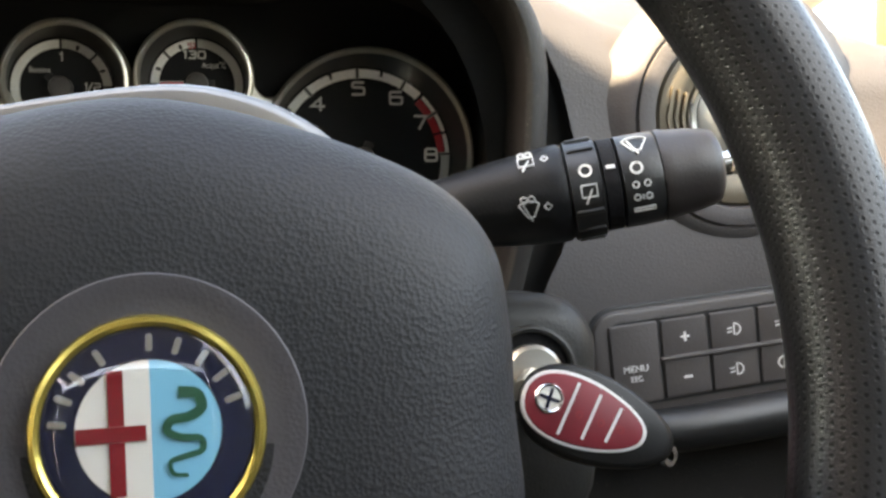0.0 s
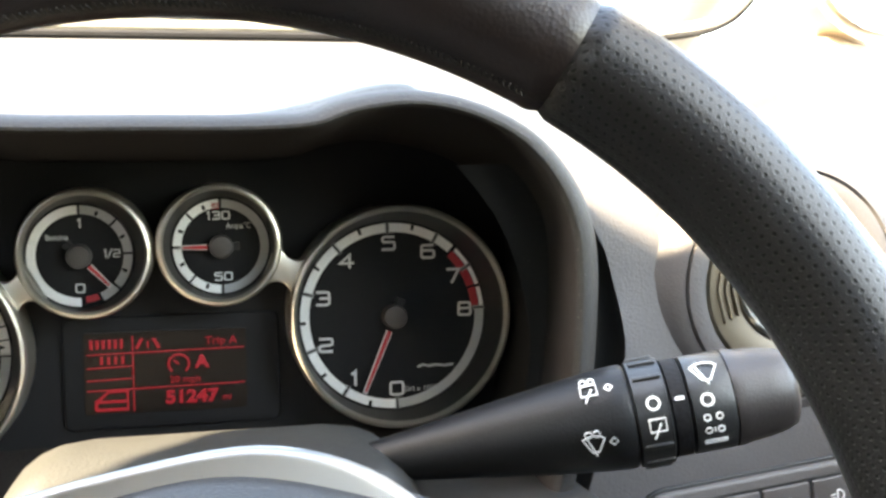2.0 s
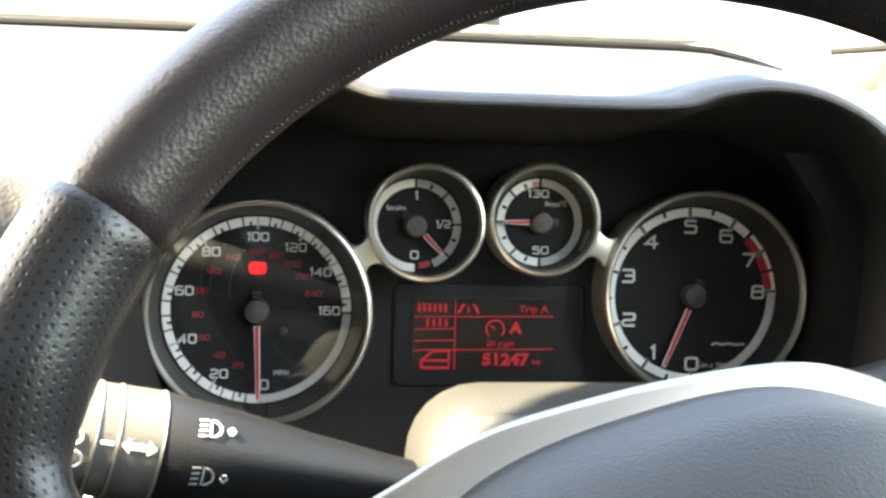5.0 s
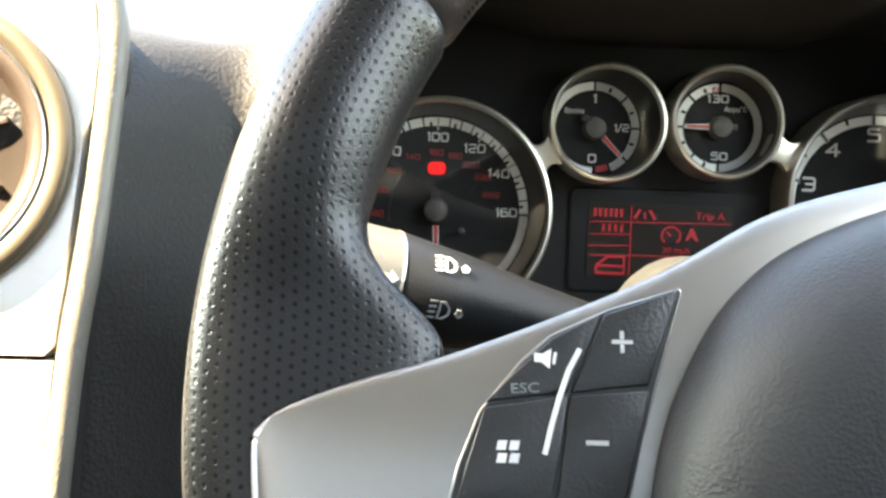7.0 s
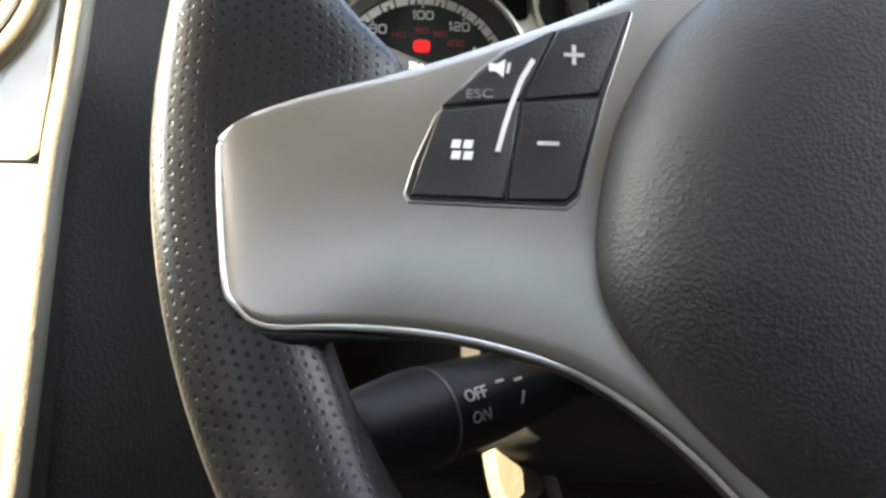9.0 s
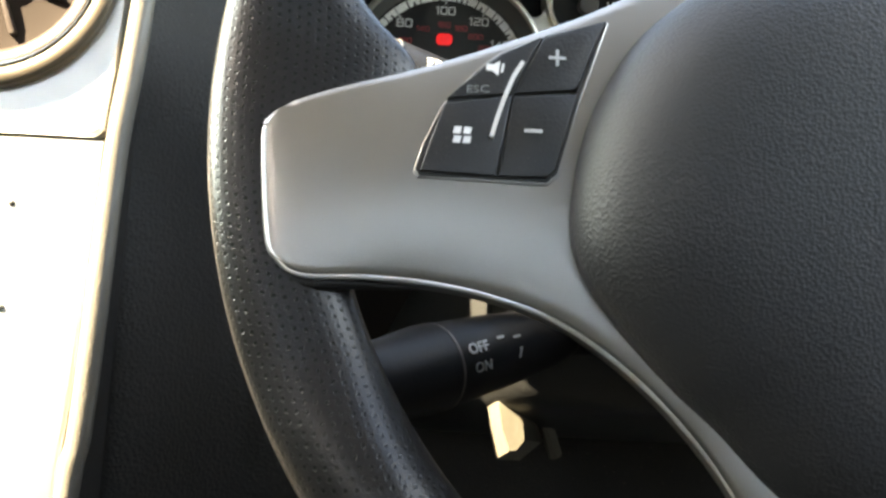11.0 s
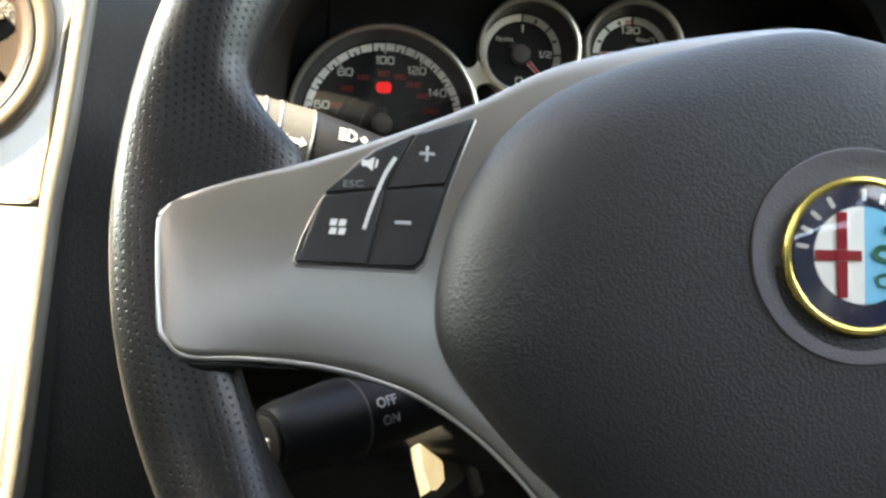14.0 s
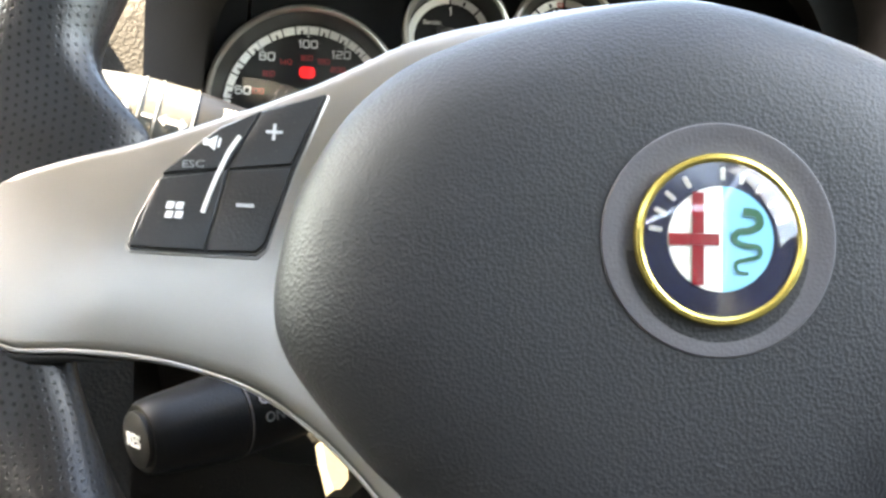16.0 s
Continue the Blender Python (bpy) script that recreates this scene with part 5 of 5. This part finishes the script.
bm = bmesh.new()
rings = []
ol = leaf(0.068, 0.037)
for z, s in ((-0.011, 0.62), (-0.0095, 0.82), (-0.006, 0.96), (-0.002, 1.0), (0.0005, 0.985), (0.002, 0.93), (0.0026, 0.86)):
    rings.append([KM @ Vector((x * s + 0.0055, y * s, z)) for x, y in ol])
loft(bm, rings, True, (True, True))
part("fob_body", bm, M_KEY_BLACK, key)
bm = bmesh.new()
plate(bm, leaf(0.0540, 0.0285), KM @ Matrix.Translation((-0.001, 0, 0.0031)), 0.002, 0.0006)
part("fob_border", bm, M_WHITE, key, "cream border line")
bm = bmesh.new()
plate(bm, leaf(0.0512, 0.0258), KM @ Matrix.Translation((-0.0012, 0, 0.0036)), 0.002, 0.0006)
insert = part("fob_insert", bm, M_KEY_RED, key, "dark red button insert")
for x, h in ((-0.0085, 0.0225), (0.0015, 0.0195), (0.0112, 0.0150)):
    bm = bmesh.new()
    stroke(bm, [(x - 0.0012, -h / 2), (x + 0.0012, h / 2)], 0.0012, KM @ Matrix.Translation((0, 0, 0.0040)), 0.0008)
    part("divider", bm, M_WHITE, insert, smooth=0)
for x in (-0.0035, 0.0060, 0.0145):
    bm = bmesh.new()
    ringlet(bm, 0.0013, 0.0004, KM @ Matrix.Translation((x, -0.001, 0.0038)), 0.0004, 14)
    part("button_mark", bm, M_DARK_RED, insert, smooth=0)
BM_ = KM @ Matrix.Translation((-0.0175, 0.001, 0.0036))
bm = bmesh.new()
lathe(bm, [(0.0060, -0.001), (0.0060, 0.0010), (0.0054, 0.0016), (0.0047, 0.0010)], BM_, 32)
part("fob_badge_ring", bm, M_BRIGHT, key)
bm = bmesh.new()
lathe(bm, [(0.0048, -0.0005), (0.0046, 0.0011), (0.0003, 0.0013)], BM_, 32)
fob_badge = part("fob_badge", bm, M_ENAMEL, key)
bm = bmesh.new()
stroke(bm, [(-0.0042, 0), (0.0042, 0)], 0.0013, BM_ @ Matrix.Translation((0, 0, 0.0016)))
stroke(bm, [(0, -0.0042), (0, -0.00066)], 0.0013, BM_ @ Matrix.Translation((0, 0, 0.0016)))
stroke(bm, [(0, 0.00066), (0, 0.0042)], 0.0013, BM_ @ Matrix.Translation((0, 0, 0.0016)))
part("fob_badge_cross", bm, M_BLUE, fob_badge, smooth=0)
bm = bmesh.new()
ringlet(bm, 0.0034, 0.0022, KM @ pose(0.0400, -0.0030, -0.0015, 0, 35, 0), 0.003, 20)
part("key_ring", bm, M_BRIGHT, key)
bm = bmesh.new()
tube(bm, [KM @ Vector((-0.026, 0.002, -0.006)), LOCK @ Vector((0, 0, 0.002))], 0.0035, 8)
part("key_blade", bm, M_STEEL, key)

# ---------------------------------------------------------------- steering wheel
WHEEL = pose(0.123, -0.281, -0.071, 70.7)
RIM, GIRTH = 0.1677, 0.0161
wheel = thing("steering_wheel", (0.123, -0.281, -0.071), "dark leather steering wheel with silver spokes and grained airbag cover", "steering wheel")


def rim_part(name, a0, a1, mat, label, tuck=True):
    """A stretch of the rim between two angles, thicker inwards at the thumb rests, pinched at its seams."""
    n, k = max(8, int((a1 - a0) / 1.0)), 48
    rings, uvs = [], []
    for i in range(n + 1):
        a = a0 + (a1 - a0) * i / n
        thumb = math.exp(-((((a - 168 + 180) % 360) - 180) / 13) ** 2) + 0.5 * math.exp(-((((a - 12 + 180) % 360) - 180) / 13) ** 2)
        web = smooth_step(a, 166, 177) ** 1.4 * (1 - smooth_step(a, 186, 201)) ** 1.3
        end = min(a - a0, a1 - a) * math.pi / 180 * RIM
        pinch = 0.0012 * math.exp(-(end / 0.0012) ** 2) if tuck else 0
        ring = []
        for j in range(k):
            f = 2 * math.pi * j / k
            g = GIRTH - pinch + 0.0008 * thumb * max(0, -math.cos(f)) ** 1.5 + 0.0010 * thumb * max(0, math.sin(f))
            rr = RIM + g * math.cos(f) * 0.97 - 0.021 * web * max(0, -math.cos(f)) ** 0.8
            lift = g * math.sin(f) * 1.06
            near = smooth_step(a, 160, 178) * (1 - smooth_step(a, 203, 221))
            lift *= 1 - 0.50 * near * (lift > 0)
            ring.append(WHEEL @ Vector((rr * math.cos(radians(a)), rr * math.sin(radians(a)), lift)))
        rings.append(ring)
    bm = bmesh.new()
    vs = loft(bm, rings, True, (True, True))
    layer = bm.loops.layers.uv.new("UVMap")
    where = {v: (i, j) for i, row in enumerate(vs) for j, v in enumerate(row)}
    du = RIM * radians((a1 - a0) / n) / 0.0026
    lengths = []
    for ring in rings:
        up, down = [0.0], [0.0]
        for j in range(k // 2 + 1):
            up.append(up[-1] + (ring[(j + 1) % k] - ring[j]).length)
            down.append(down[-1] - (ring[-j - 1] - ring[-j]).length)
        lengths.append([up[j] if j <= k // 2 else down[k - j] for j in range(k)] + [up[k // 2 + 1]])
    for face in bm.faces:
        js = {where[l.vert][1] for l in face.loops}
        for l in face.loops:
            i, j = where[l.vert]
            l[layer].uv = (i * du, lengths[i][k if j == k // 2 + 1 and k // 2 in js else j] / 0.0025)
    return part(name, bm, mat, wheel, label)


rim_part("rim_top", 57, 149, M_LEATHER, "smooth wrinkled leather upper rim")
rim_part("rim_grip", 149, 252, M_GRIP, "perforated leather hand grip")
rim_part("rim_grip", -72, 57, M_GRIP, "perforated leather hand grip")
rim_part("rim_bottom", 252, 288, M_LEATHER, "smooth leather lower rim")
bm = bmesh.new()
for i in range(150):
    a = 59 + 88 * i / 150
    p = [WHEEL @ Vector(((RIM + r) * math.cos(radians(a + s)), (RIM + r) * math.sin(radians(a + s)), h)) for r, h, s in ((-0.0156, 0.0008, 0.0), (-0.0157, 0.0032, 0.28))]
    tube(bm, p, 0.0003, 5)
stitches = part("stitching", bm, M_THREAD, wheel, "sewn seam along the inside of the rim")
stitches["kind"] = "stuff"

# airbag cover
LEFT = [(0.128, -0.0232), (0.0959, -0.0289), (0.0665, -0.0393), (0.0493, -0.0521), (0.0383, -0.0688), (0.0331, -0.0835), (0.0311, -0.1010), (0.0346, -0.1135),
        (0.0453, -0.1272), (0.0558, -0.1380), (0.0648, -0.1460), (0.080, -0.162), (0.100, -0.174), (0.128, -0.178)]
PAD = spline([(x, z, 0) for x, z in LEFT] + [(0.128 + (0.128 - x) * (0.75 + 0.18 * smooth_step(z, -0.088, -0.028)), z, 0) for x, z in LEFT[-2:0:-1]], 6, True)
PC = Vector((0.131, -0.082))


def pad_y(z):
    return -0.3035 + 0.15 * (z + 0.07)


bm = bmesh.new()
rings = [[Vector((PC.x + (p.x - PC.x) * 1.0, pad_y(p.y) + 0.030, PC.y + (p.y - PC.y) * 1.0)) for p in PAD]]
for s in (1.0, 0.995, 0.985, 0.97, 0.95, 0.92, 0.88, 0.83, 0.76, 0.68, 0.58, 0.47, 0.36, 0.29):
    h = 0.0255 * (1 - s ** 5) ** 0.5
    rings.append([Vector((PC.x + (p.x - PC.x) * s, pad_y(PC.y + (p.y - PC.y) * s) - h, PC.y + (p.y - PC.y) * s)) for p in PAD])
loft(bm, rings, True, (False, True))
part("airbag_cover", bm, M_PAD, wheel, "grained dark grey airbag cover")
bm = bmesh.new()
lathe(bm, [(0.042, -0.10), (0.042, 0.025)], facing(0.128, -0.245, -0.10, 0, 12), 32, (True, True))
part("hub", bm, M_BLACK, wheel)

# spokes: silver trim around and beside the cover
SPOKE = facing(0, -0.291, -0.07, 0, 19.3)
K = 1.0595


def sp(x, z):
    return (x, (z + 0.07) * K)


TOP = [(-0.0444, -0.0834), (-0.0429, -0.0777), (-0.0376, -0.0738), (-0.0229, -0.0685), (-0.0080, -0.0642), (0.0131, -0.0565), (0.0376, -0.0461), (0.0610, -0.0335),
       (0.0850, -0.0264), (0.1093, -0.0214), (0.1339, -0.0185), (0.1500, -0.0212), (0.1620, -0.0268), (0.1710, -0.0345)]
LOW = [(-0.0414, -0.1066), (-0.0385, -0.1121), (-0.0325, -0.1157), (-0.0180, -0.1156), (-0.0033, -0.1161), (0.0114, -0.1182), (0.0263, -0.1224), (0.0382, -0.1287),
       (0.0486, -0.1363), (0.0589, -0.1460), (0.0680, -0.1570), (0.0770, -0.1720), (0.0840, -0.1900), (0.0890, -0.2150)]
bm = bmesh.new()
ring = [sp(0.100, -0.046), sp(0.116, -0.0300), sp(0.134, -0.0255)] + [sp(*p) for p in ((0.154, -0.0295), (0.168, -0.0395), (0.181, -0.053), (0.189, -0.068), (0.193, -0.09), (0.192, -0.118), (0.183, -0.140), (0.176, -0.162),
                                              (0.168, -0.19), (0.164, -0.222), (0.100, -0.222), (0.096, -0.19), (0.088, -0.165))] + [sp(0.084, -0.140), sp(0.086, -0.110), sp(0.090, -0.07)]
plate(bm, [(p.x, p.y) for p in spline([(*p, 0) for p in ring], 4, True)], SPOKE @ Matrix.Translation((0, 0, 0.0012)), 0.012, 0.0014)
part("spoke_frame", bm, M_SILVER, wheel, "satin silver trim round the airbag cover")
top = spline([(*sp(*p), 0) for p in TOP], 4)
low = spline([(*sp(*p), 0) for p in LOW], 3)


def resample(line, n):
    d = [0]
    for a, b in zip(line, line[1:]):
        d.append(d[-1] + (b - a).length)
    return [Vector([float(np.interp(d[-1] * i / n, d, [p[c] for p in line])) for c in (0, 1, 2)]) for i in range(n + 1)]


top, low = resample(top, 54), resample(low, 54)
bm = bmesh.new()
rows = []
for t, back in ((0.0, 0.008), (0.0, 0.0016), (0.006, 0.0003), (0.014, 0.0)) + tuple((v, 0.0) for v in np.linspace(0.05, 0.95, 13)) + ((0.986, 0.0), (0.994, 0.0003), (1.0, 0.0016), (1.0, 0.008)):
    row = []
    for i, (a, b) in enumerate(zip(top, low)):
        p = a.lerp(b, t)
        roll = max(0, 1 - i / 6.0)
        bulge = 0.0030 * math.sin(math.pi * t) ** 0.8 * min(1, i / 10) * (1 - smooth_step(i, 34, 52)) - 0.0012 * roll ** 2 + 0.003 * (i / 54) ** 2
        row.append(SPOKE @ Vector((p.x, p.y, bulge - back)))
    rows.append(row)
for i, row in enumerate(rows):
    row.insert(0, row[0] + (SPOKE.to_3x3() @ Vector((-0.0004, 0, -0.0010))))
    row.insert(0, row[0] + (SPOKE.to_3x3() @ Vector((0.0004, 0, -0.007))))
loft(bm, rows, False)
part("spoke", bm, M_SILVER, wheel, "satin silver painted spoke")
# thin bright tube painted in as the highlight along the spoke's bevel
bm = bmesh.new()
lip = [(*sp(*p), 0) for p in LOW[::-1]] + [(*sp(*p), 0) for p in TOP[:3]]
lip = spline(lip, 5)
tube(bm, [SPOKE @ (p + Vector((0.0003 if p.x < -0.03 else 0, 0, -0.0004 - 0.0008 * smooth_step(-p.x, 0.015, 0.042)))) for p in lip], [0.00005 + 0.00065 * min(1, k / 20, (len(lip) - 1 - k) / 8) for k in range(len(lip))], 8)
part("spoke_edge_highlight", bm, M_SPOKE_HIGHLIGHT, wheel, "bright line standing in for the highlight on the spoke's bevel")

# dark welt where the leather meets the spoke's end
welt = [(*sp(*p), 0) for p in LOW[4::-1]] + [(*sp(*p), 0) for p in TOP[:4]]
welt = spline(welt, 6)
bm = bmesh.new()
rim_line = []
for k, p in enumerate(welt):
    d = (welt[min(k + 1, len(welt) - 1)] - welt[max(k - 1, 0)]).normalized()
    rim_line.append(SPOKE @ Vector((p.x - d.y * 0.0013, p.y + d.x * 0.0013, -0.0026 - 0.0008 * smooth_step(-p.x, 0.02, 0.042))))
tube(bm, rim_line, [0.0002 + 0.0017 * min(1, k / 10, (len(rim_line) - 1 - k) / 10) for k in range(len(rim_line))], 10)
part("spoke_welt", bm, M_WELT, wheel, "dark leather welt round the spoke's end")

# button panel on the spoke
PANEL = SPOKE @ Matrix.Translation((0, 0, 0.0036)) @ pose(0, 0, 0, -1, 0, 0)
OUT = [(0.0393, -0.0508), (0.0247, -0.0555), (0.0134, -0.0608), (0.0076, -0.0657), (-0.0004, -0.0748), (-0.0046, -0.0845), (-0.0063, -0.0908), (-0.0054, -0.0922), (0.0253, -0.0924), (0.0277, -0.0903), (0.0332, -0.0706), (0.0397, -0.0515)]


def grown(pts, d):
    c = Vector((sum(p[0] for p in pts) / len(pts), sum(p[1] for p in pts) / len(pts)))
    return [(p[0] + (p[0] - c.x) * d / max(0.001, (Vector(p[:2]) - c).length), p[1] + (p[1] - c.y) * d / max(0.001, (Vector(p[:2]) - c).length)) for p in pts]


bm = bmesh.new()
plate(bm, [sp(*p) for p in grown(OUT, 0.0007)], PANEL @ Matrix.Translation((0, 0, -0.0004)), 0.006, 0.0004)
panel = part("button_bezel", bm, M_SILVER, wheel, "thin silver bezel of the button panel")
bm = bmesh.new()
plate(bm, [sp(*p) for p in OUT], PANEL @ Matrix.Translation((0, 0, 0.0002)), 0.004)
part("button_bed", bm, M_BLACK, panel, smooth=0)
BUTTONS = {"mute": [(0.0236, -0.0559), (0.0134, -0.0608), (0.0076, -0.0657), (0.0032, -0.0700), (0.0000, -0.0735), (0.0165, -0.0716)],
           "plus": [(0.0236, -0.0559), (0.0393, -0.0508), (0.0325, -0.0699), (0.0165, -0.0716)],
           "menu": [(-0.0003, -0.0740), (-0.0040, -0.0850), (-0.0056, -0.0918), (0.0132, -0.0921), (0.0165, -0.0716)],
           "minus": [(0.0165, -0.0716), (0.0325, -0.0702), (0.0277, -0.0900), (0.0253, -0.0921), (0.0132, -0.0921)]}
for what, pts in BUTTONS.items():
    bm = bmesh.new()
    plate(bm, [sp(*p) for p in grown(pts, -0.0005)], PANEL @ Matrix.Translation((0, 0, 0.0011)), 0.003, 0.0005)
    cap_ = part("button", bm, M_BLACK, panel)
    q = PANEL @ Matrix.Translation((0, 0, 0.0013))
    bm = bmesh.new()
    if what == "plus":
        c = sp(0.0272, -0.0616)
        stroke(bm, [(c[0] - 0.0021, c[1]), (c[0] + 0.0021, c[1])], 0.0008, q)
        stroke(bm, [(c[0], c[1] - 0.0022), (c[0], c[1] - 0.0005)], 0.0008, q)
        stroke(bm, [(c[0], c[1] + 0.0005), (c[0], c[1] + 0.0022)], 0.0008, q)
    elif what == "minus":
        c = sp(0.0217, -0.0804)
        stroke(bm, [(c[0] - 0.0022, c[1]), (c[0] + 0.0022, c[1])], 0.0009, q)
    elif what == "mute":
        c = sp(0.0117, -0.0650)
        plate(bm, [(c[0] - 0.002, c[1] - 0.0008), (c[0] - 0.0007, c[1] - 0.0008), (c[0] + 0.0010, c[1] - 0.0021), (c[0] + 0.0014, c[1] + 0.0019), (c[0] - 0.0004, c[1] + 0.0008), (c[0] - 0.002, c[1] + 0.0010)], q, 0.0003)
        stroke(bm, [(c[0] + 0.0018, c[1] - 0.0012), (c[0] + 0.0022, c[1] + 0.0012)], 0.0006, q)
        letters("print", "ESC", 0.0028, q @ Matrix.Translation((*sp(0.0078, -0.0708), 0)) @ pose(0, 0, 0, 0, 0, 3), M_FAINT, cap_, wide=1.25)
    else:
        c = sp(0.0044, -0.0823)
        for dx in (-0.0011, 0.0013):
            for dy in (-0.0012, 0.0012):
                plate(bm, [(c[0] + dx + 0.0009 * u + 0.0002 * v, c[1] + dy + 0.0009 * v) for u, v in ((-1, -1), (1, -1), (1, 1), (-1, 1))], q, 0.0003)
    part("print", bm, M_GREY_PRINT if what in ("plus", "minus") else M_WHITE, cap_, smooth=0)
bm = bmesh.new()
stroke(bm, [sp(0.0187, -0.0632), sp(0.0164, -0.0672), sp(0.0143, -0.0728), sp(0.0127, -0.0780), sp(0.0115, -0.0827)], 0.0010, PANEL @ Matrix.Translation((0, 0, 0.0018)), 0.002)
part("divider_bar", bm, M_SILVER_LINE, panel)

# badge
BADGE = facing(0.1310, -0.3313, -0.0801, 1.5, 8) @ Matrix.Scale(0.965, 4)
bm = bmesh.new()
lathe(bm, [(0.0270, -0.0030), (0.0269, -0.0004), (0.0266, -0.0001), (0.0258, -0.0001), (0.0235, -0.0006), (0.0212, -0.0008), (0.0200, -0.0008), (0.0004, -0.0008)], BADGE, 64)
part("badge_surround", bm, M_PAD_SMOOTH, wheel, "smooth shallow round recess about the badge")
bm = bmesh.new()
lathe(bm, [(0.0197, 0.0000), (0.0197, 0.0012), (0.0192, 0.0019), (0.0184, 0.0021), (0.0177, 0.0016), (0.0175, 0.0008)], BADGE, 72)
badge = part("badge", bm, M_GOLD, wheel, "round enamel badge with gold rim")
bm = bmesh.new()
lathe(bm, [(0.0176, 0.0004), (0.0176, 0.0009), (0.0122, 0.0012)], BADGE, 72)
part("badge_ring", bm, M_BLUE, badge, "dark blue enamel ring")
for a in (172, 156, 140, 121, 88, 70, 52, 35, 18):
    bm = bmesh.new()
    box(bm, 0.0030, 0.0003, 0.0011, BADGE @ pose(0, 0, 0.0013, 0, 0, a) @ Matrix.Translation((0.0149, 0, 0)))
    part("badge_mark", bm, M_RING, badge, smooth=0)
Q = BADGE @ Matrix.Translation((0, 0, 0.0013))
for a0, a1, mat in ((88, 272, M_ENAMEL), (-88, 88, M_SKYBLUE)):
    bm = bmesh.new()
    an = [radians(a0 + (a1 - a0) * i / 30) for i in range(31)]
    plate(bm, [(0.0120 * math.cos(a), 0.0120 * math.sin(a)) for a in an], Q, 0.0006)
    part("badge_field", bm, mat, badge, smooth=0)
bm = bmesh.new()
Q2 = BADGE @ Matrix.Translation((0, 0, 0.0017))
stroke(bm, [(-0.0118, -0.0002), (-0.0004, -0.0002)], 0.0026, Q2)
stroke(bm, [(-0.0052, 0.0105), (-0.0052, 0.00115)], 0.0026, Q2)
stroke(bm, [(-0.0052, -0.00155), (-0.0052, -0.0105)], 0.0026, Q2)
part("badge_cross", bm, M_ENAMEL_RED, badge, "dark red cross", smooth=0)
bm = bmesh.new()
wave = [(0.0050, 0.0062), (0.0080, 0.0058), (0.0088, 0.0034), (0.0066, 0.0020), (0.0038, 0.0016), (0.0030, -0.0002), (0.0052, -0.0014), (0.0084, -0.0018), (0.0086, -0.0038), (0.0058, -0.0046), (0.0034, -0.0054), (0.0038, -0.0074), (0.0062, -0.0078)]
pts = spline([(x, y, 0) for x, y in wave], 5)
n = len(pts)
left_, right_ = [], []
for i, p in enumerate(pts):
    d = (pts[min(i + 1, n - 1)] - pts[max(i - 1, 0)]).normalized()
    w = 0.0010 - 0.0007 * i / n
    left_.append((p.x - d.y * w, p.y + d.x * w))
    right_.append((p.x + d.y * w, p.y - d.x * w))
for i in range(n - 1):
    vs = [bm.verts.new(Q2 @ Vector((*c, 0))) for c in (left_[i], left_[i + 1], right_[i + 1], right_[i])]
    bm.faces.new(vs)
part("badge_wave", bm, M_GREEN, badge, "green wavy stroke", smooth=0)
bm = bmesh.new()
lathe(bm, [(0.0174, 0.0021), (0.0160, 0.0027), (0.0130, 0.0034), (0.0090, 0.0040), (0.0045, 0.0043), (0.0002, 0.0044)], BADGE, 64)
dome = part("badge_dome", bm, M_DOME, badge, "clear glossy resin dome")
dome.visible_shadow = False
